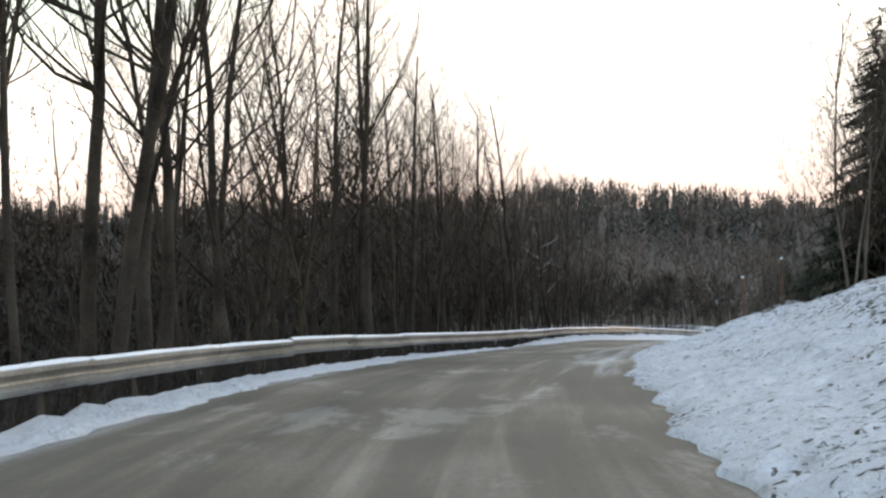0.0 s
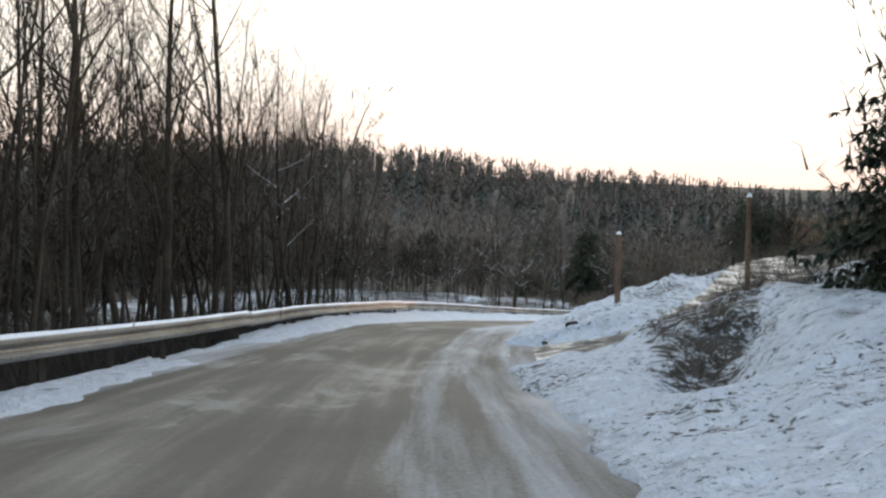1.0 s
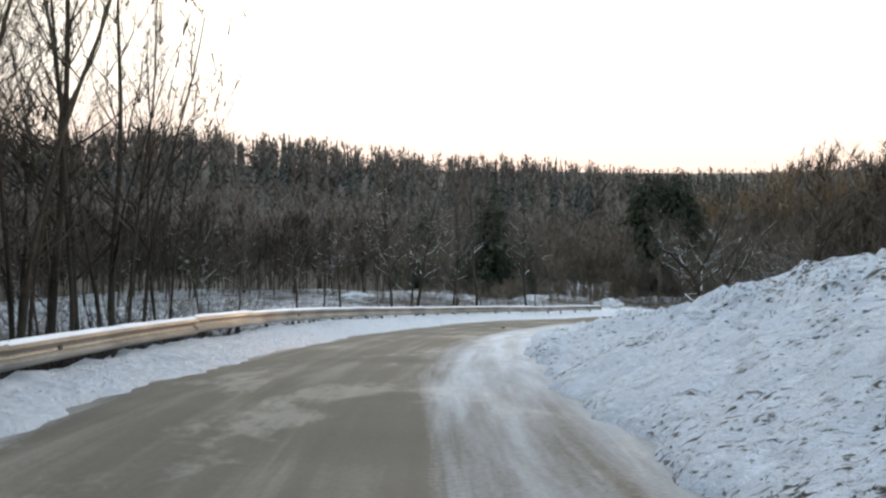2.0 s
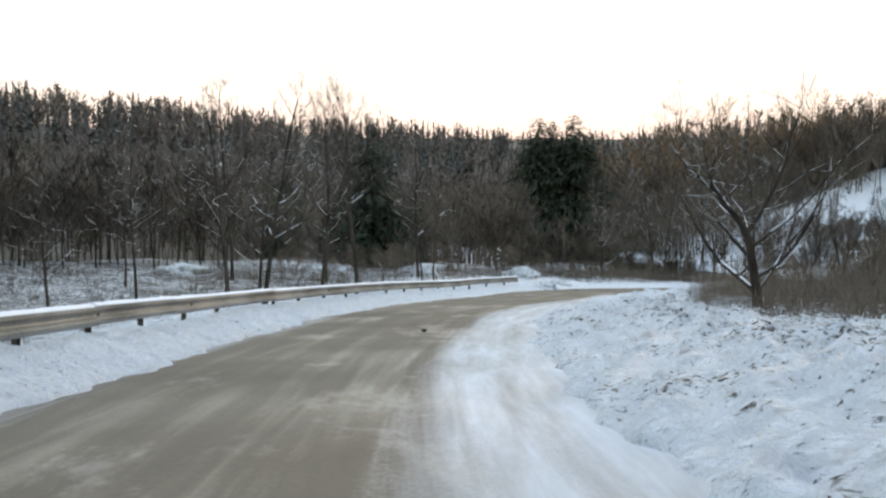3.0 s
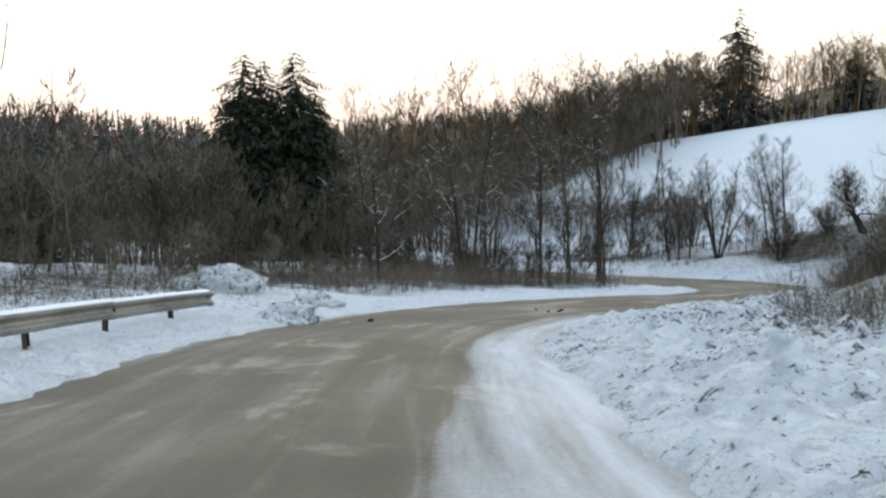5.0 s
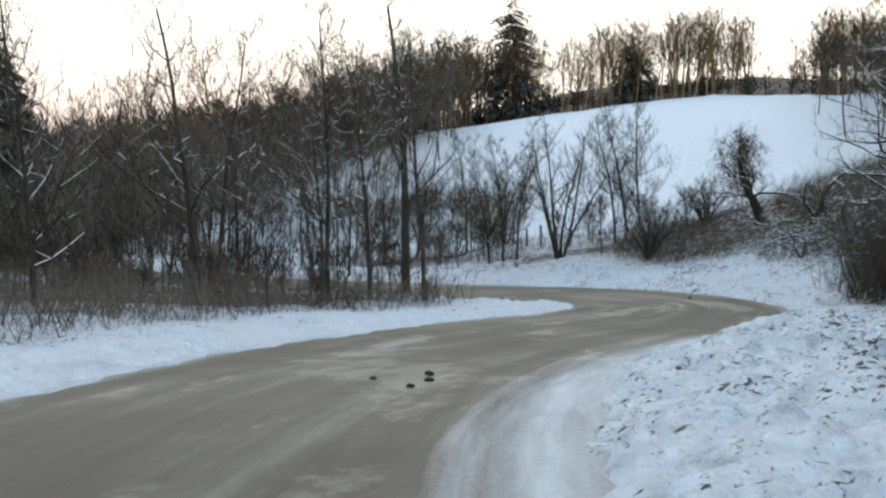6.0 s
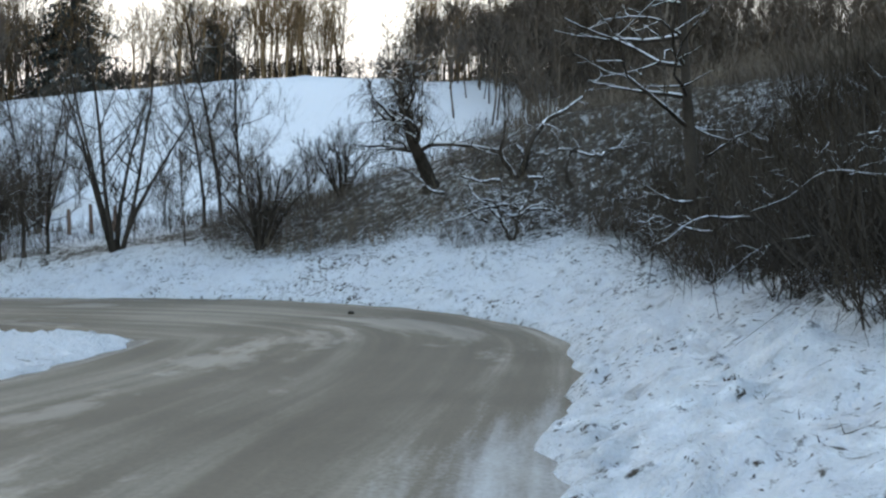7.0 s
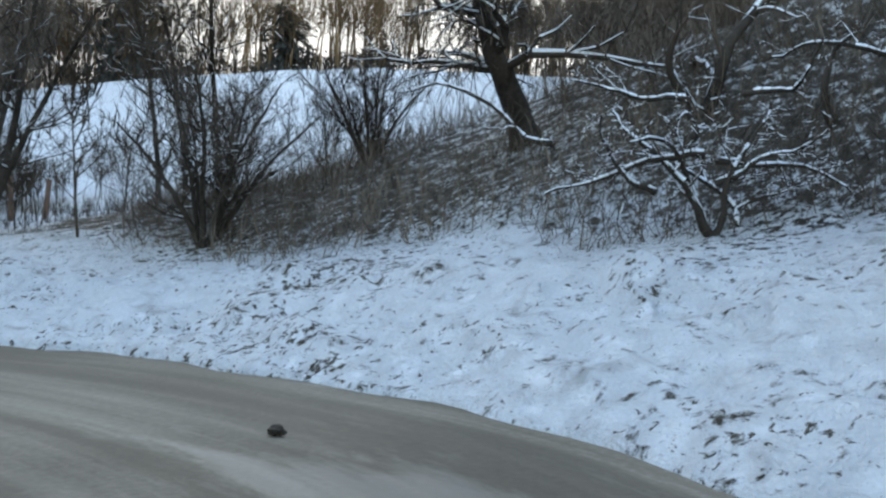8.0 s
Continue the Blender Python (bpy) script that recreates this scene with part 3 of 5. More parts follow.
def rail_point(s):
    u = np.interp(s, ARC, np.arange(len(ARC)))
    f = lambda a: float(np.interp(u, np.arange(len(ARC)), a))
    w = f(CL[:, 3])
    nx_, ny_ = f(NOR[:, 0]), f(NOR[:, 1])
    o = w + RAIL_OFF
    return Vector((f(CL[:, 0]) + nx_ * o, f(CL[:, 1]) + ny_ * o, f(CL[:, 2]) + f(FOOT))), Vector((nx_, ny_, 0)), f(CL[:, 2])


S_END = ARC[int(np.argmin(np.hypot(CL[:, 0] - 47.5, CL[:, 1] - 106.5)))]
S_START = ARC[int(np.argmin(np.hypot(CL[:, 0] + 2.0, CL[:, 1] + 24)))]
# the W-shaped section: distance towards the road, height
WAVE = [(0.0, 0.155), (0.015, 0.150), (0.075, 0.115), (0.080, 0.075), (0.012, 0.030), (0.0, 0.0), (0.012, -0.030), (0.080, -0.075), (0.075, -0.115), (0.015, -0.150), (0.0, -0.155)]
guard_rail = tagged(new("guard_rail"), "galvanised W-beam guard rail with snow on its top edge", "guard rail")
gp0, _, _ = rail_point(S_START)
guard_rail.location = gp0
bpy.context.view_layer.update()
SEC, s0, rng = 4.0, S_START, random.Random(5)
rail_inv = Matrix.Translation(gp0).inverted()
while s0 < S_END:
    s1 = min(s0 + SEC + 0.12, S_END)
    jz, jo = rng.uniform(-0.02, 0.02), rng.uniform(-0.012, 0.012)
    bm = bmesh.new()
    rows_, cap = [], []
    for i in range(5):
        p, nrm, _ = rail_point(s0 + (s1 - s0) * i / 4)
        sag = (RAIL_H - 0.155) + jz
        rows_.append([[bm.verts.new(rail_inv @ (p - nrm * (a + jo + th) + Vector((0, 0, sag + b_)))) for a, b_ in WAVE] for th in (0, 0.006)])
    for i in range(4):
        for th in (0, 1):
            for j in range(len(WAVE) - 1):
                q = [rows_[i][th][j], rows_[i + 1][th][j], rows_[i + 1][th][j + 1], rows_[i][th][j + 1]]
                bm.faces.new(q if th == 0 else q[::-1])
        bm.faces.new([rows_[i][0][0], rows_[i][1][0], rows_[i + 1][1][0], rows_[i + 1][0][0]])
    beam = part("beam", bm, M_STEEL, guard_rail)
    bm = bmesh.new()
    ring = []
    for i in range(9):
        p, nrm, _ = rail_point(s0 + (s1 - s0 - 0.12) * i / 8)
        h = 0.010 + 0.012 * rng.random()
        c = p + Vector((0, 0, RAIL_H + jz))
        ring.append([bm.verts.new(rail_inv @ (c - nrm * a + Vector((0, 0, b_)))) for a, b_ in ((-0.035, -0.004), (-0.025, h), (0.02, h * 1.2), (0.062, h * 0.3 - 0.02), (0.07, -0.034))])
    for i in range(8):
        for j in range(4):
            bm.faces.new([ring[i][j], ring[i + 1][j], ring[i + 1][j + 1], ring[i][j + 1]])
    part("snow_cap", bm, M_PURE, beam, "line of snow lying on the beam")
    s0 += SEC
bm = bmesh.new()
for dx, w_, d_ in ((-0.055, 0.006, 0.06), (0, 0.11, 0.006), (0.055, 0.006, 0.06)):
    bmesh.ops.create_cube(bm, size=1, matrix=Matrix.Translation((dx, 0, -0.45)) @ Matrix.Diagonal((w_, d_, 2.1, 1)))
bmesh.ops.create_cube(bm, size=1, matrix=Matrix.Translation((0, -0.09, 0.49)) @ Matrix.Diagonal((0.10, 0.13, 0.18, 1)))
post_me = bpy.data.meshes.new("post")
bm.to_mesh(post_me)
bm.free()
post_me.materials.append(M_POST)
s0 = S_START + 0.3
while s0 < S_END:
    p, nrm, _ = rail_point(s0)
    po = new("post", post_me)
    po.parent = guard_rail
    ang = math.atan2(nrm.y, nrm.x) - math.pi / 2
    po.matrix_local = rail_inv @ Matrix.Translation(p + nrm * 0.16) @ Matrix.Rotation(ang, 4, 'Z') @ pose(0, 0, -0.02, rng.uniform(-3, 3), rng.uniform(-2, 2), 0)
    s0 += 2.5

# ================= plants =================
def prisms(p0, p1, r0, r1, sides):
    """Tapered sticks from p0 to p1: corners and triangles."""
    p0, p1 = np.asarray(p0, float), np.asarray(p1, float)
    d = p1 - p0
    d /= np.maximum(np.linalg.norm(d, axis=1), 1e-9)[:, None]
    ref = np.where(np.abs(d[:, 2:3]) > 0.9, np.array([[1.0, 0, 0]]), np.array([[0, 0, 1.0]]))
    a = np.cross(d, ref)
    a /= np.linalg.norm(a, axis=1)[:, None]
    b = np.cross(d, a)
    n = len(p0)
    if sides == 1:                       # a sliver: one triangle
        v = np.stack([p0 + a * r0[:, None], p0 - a * r0[:, None], p1], 1).reshape(-1, 3)
        return v, np.arange(n * 3).reshape(-1, 3)
    if sides == 2:                       # a flat strip: two triangles
        v = np.stack([p0 + a * r0[:, None], p0 - a * r0[:, None], p1 - a * r1[:, None], p1 + a * r1[:, None]], 1).reshape(-1, 3)
        t = np.array([[0, 1, 2], [0, 2, 3]])
        return v, (t[None] + (np.arange(n) * 4)[:, None, None]).reshape(-1, 3)
    th = np.arange(sides) / sides * 2 * np.pi
    c, s = np.cos(th)[None, :, None], np.sin(th)[None, :, None]
    ringd = a[:, None] * c + b[:, None] * s
    v = np.concatenate([p0[:, None] + ringd * r0[:, None, None], p1[:, None] + ringd * r1[:, None, None]], 1).reshape(-1, 3)
    j = np.arange(sides)
    jn = (j + 1) % sides
    t = np.concatenate([np.stack([j, jn, jn + sides], 1), np.stack([j, jn + sides, j + sides], 1)])
    return v, (t[None] + (np.arange(n) * 2 * sides)[:, None, None]).reshape(-1, 3)


def tube(lv, sides):
    """One continuous tapered stem through a chain of sticks."""
    p0, p1, r0, r1 = stick_arrays(lv)
    pts, rad = np.vstack([p0, p1[-1:]]), np.append(r0, r1[-1])
    rad[0] *= 1.35
    d = np.gradient(pts, axis=0)
    d /= np.linalg.norm(d, axis=1)[:, None]
    a = np.cross(d, np.array([[0.0, 1.0, 0.0]]))
    a /= np.linalg.norm(a, axis=1)[:, None]
    b = np.cross(d, a)
    th = np.arange(sides) / sides * 2 * np.pi
    v = (pts[:, None] + (a[:, None] * np.cos(th)[None, :, None] + b[:, None] * np.sin(th)[None, :, None]) * rad[:, None, None]).reshape(-1, 3)
    j = np.arange(sides)
    jn = (j + 1) % sides
    t = np.concatenate([np.stack([j, jn, jn + sides], 1), np.stack([j, jn + sides, j + sides], 1)])
    t = (t[None] + (np.arange(len(pts) - 1) * sides)[:, None, None]).reshape(-1, 3)
    return v, t[:, ::-1]


def join(pieces):
    vs, ts, o = [], [], 0
    for v, t in pieces:
        vs.append(v)
        ts.append(t + o)
        o += len(v)
    return np.vstack(vs), np.vstack(ts)


def grow(rng, height, girth, clear=0.35, limbs=16, spread=0.45, lean=0.0, twigs=4, rise=0.25, subs=5, droop=0.0, crook=0.10, bend=0.35, fine=0.004, reach=(0.10, 0.26), around=(0.0, 6.28), tilt=(0.25, 0.95)):
    """Sticks of a bare tree: list by level of (p0, p1, r0, r1)."""
    levels = [[], [], [], []]

    def branch(p, d, length, r, lev, n):
        pts = [p]
        step = length / n
        for i in range(n):
            c_ = crook if lev else crook * bend
            d = d + np.array([rng.gauss(0, c_), rng.gauss(0, c_), rng.gauss(0, c_ * 0.6)])
            d[2] += rise * 0.25 if lev and lev < 3 else 0
            if lev == 3:
                d[2] -= droop
            d = d / np.linalg.norm(d)
            q = p + d * step
            f0, f1 = 1 - i / n * 0.75, 1 - (i + 1) / n * 0.75
            levels[lev].append((p, q, r * f0, r * f1))
            p = q
            pts.append((p, d, r * f1))
        return pts

    a = rng.random() * 6.28
    trunk = branch(np.zeros(3), np.array([math.cos(a) * lean, math.sin(a) * lean, 1.0]), height, girth, 0, 12)[1:]
    for i in range(limbs):
        f = clear + (1 - clear) * (i + rng.random()) / limbs
        k = min(int(f * 12), 11)
        p, d, r = trunk[k]
        az, el = rng.uniform(*around), rng.uniform(*tilt)
        dd = np.array([math.cos(az) * math.cos(el), math.sin(az) * math.cos(el), math.sin(el)])
        ln = height * spread * (1.15 - f) * rng.uniform(0.6, 1.25) + height * 0.05
        for p1, d1, r1 in branch(p, dd, ln, r * rng.uniform(0.35, 0.6), 1, 5)[1:]:
            for _ in range(max(1, round(subs / 5 * rng.uniform(0.6, 1.5)))):
                w = np.array([rng.gauss(0, 0.75), rng.gauss(0, 0.75), rng.gauss(0.15, 0.5)])
                dd2 = d1 * 0.7 + w
                for p2, d2, r2 in branch(p1, dd2 / np.linalg.norm(dd2), ln * rng.uniform(0.25, 0.5), max(r1 * 0.55, fine * 1.5), 2, 3)[1:]:
                    for _ in range(rng.randint(max(twigs - 2, 1), twigs)):
                        w = np.array([rng.gauss(0, 0.8), rng.gauss(0, 0.8), rng.gauss(0.1, 0.5)])
                        dd3 = d2 * 0.6 + w
                        branch(p2, dd3 / np.linalg.norm(dd3), ln * rng.uniform(*reach), max(r2 * 0.6, fine), 3, 2)
    return levels


def stick_arrays(lv):
    p0, p1 = np.array([s[0] for s in lv]), np.array([s[1] for s in lv])
    return p0, p1, np.array([s[2] for s in lv]), np.array([s[3] for s in lv])


def snow_on(levels, rng, share=0.7, thick=1.0, first=1, steep=0.75):
    """Ridges of snow lying on the flatter limbs."""
    out = []
    for lv in levels[first:3]:
        for p, q, r0, r1 in lv:
            d = q - p
            ln = np.linalg.norm(d)
            if abs(d[2]) / ln < steep and r0 > 0.0045 and rng.random() < share:
                a, b = rng.uniform(0, 0.12), rng.uniform(0.88, 1.0)
                k0, k1 = rng.uniform(0.45, 1.05), rng.uniform(0.45, 1.05)
                out.append((p + d * a + np.array([0, 0, r0 * 0.75]), p + d * b + np.array([0, 0, r1 * 0.75]), r0 * 0.72 * thick * k0, r1 * 0.72 * thick * k1))
    return out


def bare_tree(name, label, category, seed, snow=0.0, bark=None, twig=None, trunk_sides=8, thick=1.0, first=1, lite=False, **shape):
    """A leafless tree: trunk, limbs, twigs, and snow lying on the limbs."""
    rng_ = random.Random(seed)
    levels = grow(rng_, **shape)
    root = tagged(new(name), label, category)
    tr = new("trunk", array_mesh("trunk", *tube(levels[0], trunk_sides), [bark or M_BARK]))
    tr.data.polygons.foreach_set("use_smooth", [True] * len(tr.data.polygons))
    tr.parent = root
    v, t = join([prisms(*stick_arrays(levels[1]), 3 if lite else 5), prisms(*stick_arrays(levels[2]), 2 if lite else 3)])
    li = tagged(new("crown", array_mesh("crown", v, t, [bark or M_BARK])), "bare limbs", kind="stuff")
    li.parent = root
    tw = tagged(new("fine_growth", array_mesh("fine_growth", *prisms(*stick_arrays(levels[3]), 1 if lite else 2), [twig or M_TWIG])), "fine bare twigs", kind="stuff")
    tw.parent = root
    if snow:
        sn_ = snow_on(levels, rng_, snow, thick, first)
        if sn_:
            so = tagged(new("snow", array_mesh("snow", *prisms(*stick_arrays(sn_), 4), [M_PURE])), "snow lying on the limbs", kind="stuff")
            so.parent = root
    return root


def clump_tree(name, label, category, seed, stems, height, girth, splay=0.22, snow=0.3, **shape):
    """A leafless tree of several stems fanning out of one stool."""
    rng_ = random.Random(seed)
    root = tagged(new(name), label, category)
    limbs, twigs, ridge = [], [], []
    for i in range(stems):
        levels = grow(rng_, height=height * rng_.uniform(0.7, 1.0), girth=girth * rng_.uniform(0.6, 1.0), **shape)
        az = 6.28 * i / stems + rng_.uniform(-0.5, 0.5)
        lean = splay * rng_.uniform(0.5, 1.3)
        turnm = (Matrix.Rotation(az, 3, 'Z') @ Matrix.Rotation(lean, 3, 'Y'))
        base = Vector((math.cos(az), math.sin(az), 0)) * girth * 1.1
        lv = [[(np.array(turnm @ Vector(a) + base), np.array(turnm @ Vector(b) + base), r0, r1) for a, b, r0, r1 in l_] for l_ in levels]
        st = new("stem", array_mesh("stem", *tube(lv[0], 7), [M_BARK]))
        st.data.polygons.foreach_set("use_smooth", [True] * len(st.data.polygons))
        st.parent = root
        limbs += [prisms(*stick_arrays(lv[1]), 4), prisms(*stick_arrays(lv[2]), 3)]
        twigs.append(prisms(*stick_arrays(lv[3]), 1))
        ridge += snow_on(lv, rng_, snow, 1.0, 1)
    for nm, geo, mat, lab in (("crown", limbs, M_BARK, "bare limbs"), ("fine_growth", twigs, M_TWIG, "fine bare twigs")):
        ob = tagged(new(nm, array_mesh(nm, *join(geo), [mat])), lab, kind="stuff")
        ob.parent = root
    if ridge:
        so = tagged(new("snow", array_mesh("snow", *prisms(*stick_arrays(ridge), 4), [M_PURE])), "snow lying on the limbs", kind="stuff")
        so.parent = root
    return root


def place(root, x, y, turn=0.0, scale=1.0, sink=0.15, tilt=(0, 0)):
    root.matrix_basis = Matrix.Translation((x, y, ground_at(x, y) - sink)) @ pose(0, 0, 0, tilt[0], tilt[1], turn) @ Matrix.Scale(scale, 4)
    return root


def place_copy(root, x, y, turn=0.0, scale=1.0, sink=0.15, tilt=(0, 0), label=""):
    c = copy_thing(root, Matrix.Identity(4))
    place(c, x, y, turn, scale, sink, tilt)
    if label:
        c["label"] = label
    return c


def spruce(name, label, seed, height, radius, tiers=26, per=9, blunt=0.72, sprays=6, needles=4, fine=1.0, needle=None):
    """A conifer: trunk, and tiers of drooping boughs thick with needles."""
    rng_ = random.Random(seed)
    root = tagged(new(name), label, "conifer")
    tp = [np.array([rng_.gauss(0, 0.02) * i, rng_.gauss(0, 0.02) * i, height * i / 8]) for i in range(9)]
    gr = height * 0.016
    tr = tube([(tp[i], tp[i + 1], gr * (1 - i / 8.2), gr * (1 - (i + 1) / 8.2)) for i in range(8)], 7)
    t_ob = new("trunk", array_mesh("trunk", *tr, [M_BARK]))
    t_ob.parent = root
    p0, p1, r0 = [], [], []
    for i in range(tiers):
        f = (i + 0.5) / tiers
        z = height * (0.06 + 0.93 * f)
        reach = radius * (1 - f) ** blunt * rng_.uniform(0.75, 1.15) + 0.22
        for j in range(per if f < 0.8 else 6):
            az = rng_.random() * 6.28
            L = reach * rng_.uniform(0.55, 1.15)
            o = np.array([0, 0, z])
            e = o + np.array([math.cos(az) * L, math.sin(az) * L, -0.28 * L + rng_.gauss(0, 0.12)])
            for u in np.linspace(0.15, 1.0, sprays):
                c = o + (e - o) * u + np.array([0, 0, -0.10 * L * u * u + 0.12 * L * max(0, u - 0.8)])
                for _ in range(needles):
                    w = np.array([rng_.gauss(0, 0.5) + math.cos(az) * 0.4, rng_.gauss(0, 0.5) + math.sin(az) * 0.4, -0.35 + rng_.gauss(0, 0.28)])
                    ln = (reach * rng_.uniform(0.16, 0.34) + 0.08) * fine
                    p0.append(c), p1.append(c + w / np.linalg.norm(w) * ln), r0.append(ln * (0.26 if fine == 1.0 else 0.15))
    p0, p1, r0 = np.array(p0), np.array(p1), np.array(r0)
    b_ob = tagged(new("crown", array_mesh("crown", *prisms(p0, p1, r0, r0 * 0, 1), [needle or M_NEEDLE])), kind="stuff")
    b_ob.parent = root
    return root


def template_bare(seed, limbs, subs, twig, wide=1.0, conifer=False, thick=1.0, low=0.28):
    """A light tree one unit tall, for woods that nobody could count."""
    r = np.random.RandomState(seed)
    if conifer:
        n = limbs * subs
        f = r.rand(n) ** 0.8
        az = r.rand(n) * 6.28
        L = 0.19 * (1 - f) ** 0.85 * (0.6 + 0.6 * r.rand(n)) + 0.012
        p0 = np.stack([np.cos(az) * L * 0.15, np.sin(az) * L * 0.15, 0.08 + 0.9 * f + 0.03], 1)
        p1 = np.stack([np.cos(az) * L, np.sin(az) * L, 0.08 + 0.9 * f - 0.35 * L], 1)
        lo = (np.array([[0, 0, 0]]), np.array([[0, 0, 1.0]]), np.array([0.012]), np.array([0.002]))
        return join([prisms(p0, p1, 0.045 * (1 - f) + 0.012, None, 1), prisms(*lo, 3)])
    pieces = []
    nz = 4
    w = np.cumsum(r.randn(nz + 1, 2) * 0.012, 0)
    w[0] = 0
    tp = np.column_stack([w, np.linspace(0, 1, nz + 1)])
    tr_ = 0.011 * max(thick, 1.0) ** 0.5 * (1 - np.linspace(0, 1, nz + 1) * 0.85)
    pieces.append(prisms(tp[:-1], tp[1:], tr_[:-1], tr_[1:], 3))
    f = low + (0.98 - low) * r.rand(limbs)
    k = np.minimum((f * nz).astype(int), nz - 1)
    u = f * nz - k
    b0 = tp[k] * (1 - u)[:, None] + tp[k + 1] * u[:, None]
    az, el = r.rand(limbs) * 6.28, 0.3 + 0.75 * r.rand(limbs)
    L = (0.34 * (1.1 - f) * (0.6 + 0.7 * r.rand(limbs)) + 0.05) * wide
    dirs = np.stack([np.cos(az) * np.cos(el), np.sin(az) * np.cos(el), np.sin(el)], 1)
    b1 = b0 + dirs * L[:, None]
    pieces.append(prisms(b0, b1, np.full(limbs, 0.0062 * thick), None, 1))
    bi = np.repeat(np.arange(limbs), subs)
    v = r.rand(limbs * subs)
    c0 = b0[bi] + (b1 - b0)[bi] * (0.25 + 0.75 * v)[:, None]
    dd = dirs[bi] * 0.8 + r.randn(limbs * subs, 3) * 0.55
    dd[:, 2] += 0.25
    dd /= np.linalg.norm(dd, axis=1)[:, None]
    c1 = c0 + dd * (L[bi] * (0.25 + 0.35 * r.rand(len(bi))))[:, None]
    pieces.append(prisms(c0, c1, np.full(len(bi), 0.0046 * thick), None, 1))
    if twig:
        ti = np.repeat(np.arange(len(bi)), twig)
        e0 = c0[ti] + (c1 - c0)[ti] * r.rand(len(ti))[:, None]
        dd = r.randn(len(ti), 3)
        dd[:, 2] = np.abs(dd[:, 2]) * 0.8
        dd /= np.linalg.norm(dd, axis=1)[:, None]
        pieces.append(prisms(e0, e0 + dd * 0.085 * wide, np.full(len(ti), 0.0034 * thick), None, 1))
    return join(pieces)


def scatter(name, templates, xs, ys, heights, material, seed, label, category, sink=0.2, squash=1.0, zs=None):
    """One object of many light plants standing on the ground."""
    r = np.random.RandomState(seed)
    zs = land(xs, ys) if zs is None else zs
    vs, ts, o = [], [], 0
    for i in range(len(xs)):
        v, t = templates[r.randint(len(templates))]
        a = r.rand() * 6.28
        c, s = math.cos(a) * heights[i] * squash, math.sin(a) * heights[i] * squash
        w = np.empty_like(v)
        lx, ly = r.randn(2) * 0.04
        w[:, 0] = v[:, 0] * c - v[:, 1] * s + xs[i] + v[:, 2] * heights[i] * lx
        w[:, 1] = v[:, 0] * s + v[:, 1] * c + ys[i] + v[:, 2] * heights[i] * ly
        w[:, 2] = v[:, 2] * heights[i] + zs[i] - sink
        vs.append(w)
        ts.append(t + o)
        o += len(v)
    me = array_mesh(name, np.vstack(vs), np.vstack(ts), [material])
    return tagged(new(name, me), label, category, kind="stuff")


def by_road(n, s_lo, s_hi, d_lo, d_hi, side, seed, power=1.0):
    """Places spread beside the road, between two distances from its edge."""
    r = np.random.RandomState(seed)
    s = s_lo + (s_hi - s_lo) * r.rand(n)
    u = np.interp(s, ARC, np.arange(len(ARC)))
    f = lambda a: np.interp(u, np.arange(len(ARC)), a)
    o = side * (f(CL[:, 3]) + d_lo + (d_hi - d_lo) * r.rand(n) ** power)
    return f(CL[:, 0]) + f(NOR[:, 0]) * o, f(CL[:, 1]) + f(NOR[:, 1]) * o


def clear_of_road(x, y, gap):
    k, off = nearest(x, y)
    return (np.abs(off) - CL[k, 3]) > gap


def s_at(x, y):
    return float(ARC[int(np.argmin(np.hypot(CL[:, 0] - x, CL[:, 1] - y)))])


# ---- the tall row on the slope behind the rail ----
TALL = [
    bare_tree("tree", "tall bare roadside tree with dark trunk behind the guard rail", "tree", 11, lite=True, height=15, girth=0.155, clear=0.30, limbs=22, spread=0.34, twigs=4, subs=7, rise=0.7, crook=0.13, fine=0.005, reach=(0.2, 0.42)),
    bare_tree("tree", "slender bare tree with fine upright twigs", "tree", 12, lite=True, height=14, girth=0.075, clear=0.3, limbs=22, spread=0.24, twigs=4, subs=6, rise=0.8, fine=0.0048, reach=(0.22, 0.45)),
    bare_tree("tree", "forked bare tree with long rising limbs", "tree", 13, lite=True, height=14.5, girth=0.135, clear=0.2, limbs=16, spread=0.55, twigs=4, subs=8, rise=1.1, crook=0.14, fine=0.005, reach=(0.16, 0.36)),
    bare_tree("tree", "thin leaning bare tree on the slope", "tree", 14, lite=True, height=12, girth=0.06, clear=0.3, limbs=20, spread=0.26, twigs=4, subs=6, rise=0.7, lean=0.08, fine=0.0048, reach=(0.22, 0.45)),
]
for i, t in enumerate(TALL):
    t["group"] = "trees behind the guard rail"
row = random.Random(23)
spots = []
y_ = -6.0
while y_ < 62:
    spots.append((y_, row.uniform(1.9, 4.6) if y_ < 45 else row.uniform(1.8, 4.0)))
    y_ += row.uniform(0.7, 1.5) if y_ < 25 else row.uniform(0.45, 1.0)
used = [False] * len(TALL)
for yy, dd in spots:
    k = int(np.argmin(np.abs(CL[:, 1] - yy)))
    o = CL[k, 3] + dd
    x, y = CL[k, 0] + NOR[k, 0] * o, CL[k, 1] + NOR[k, 1] * o
    tall = 0.92 - 0.20 * float(smooth(22, 28, yy)) - 0.0105 * max(0, yy - 45)
    i = row.choice((0, 0, 1, 2, 2, 3)) if yy < 30 else row.choice((0, 1, 1, 2, 3, 3))
    sc = tall * row.uniform(0.85, 1.08)
    if not used[i]:
        used[i] = True
        place(TALL[i], x, y, row.uniform(0, 360), sc)
    else:
        place_copy(TALL[i], x, y, row.uniform(0, 360), sc, tilt=(row.uniform(-5, 5), row.uniform(-5, 5)))
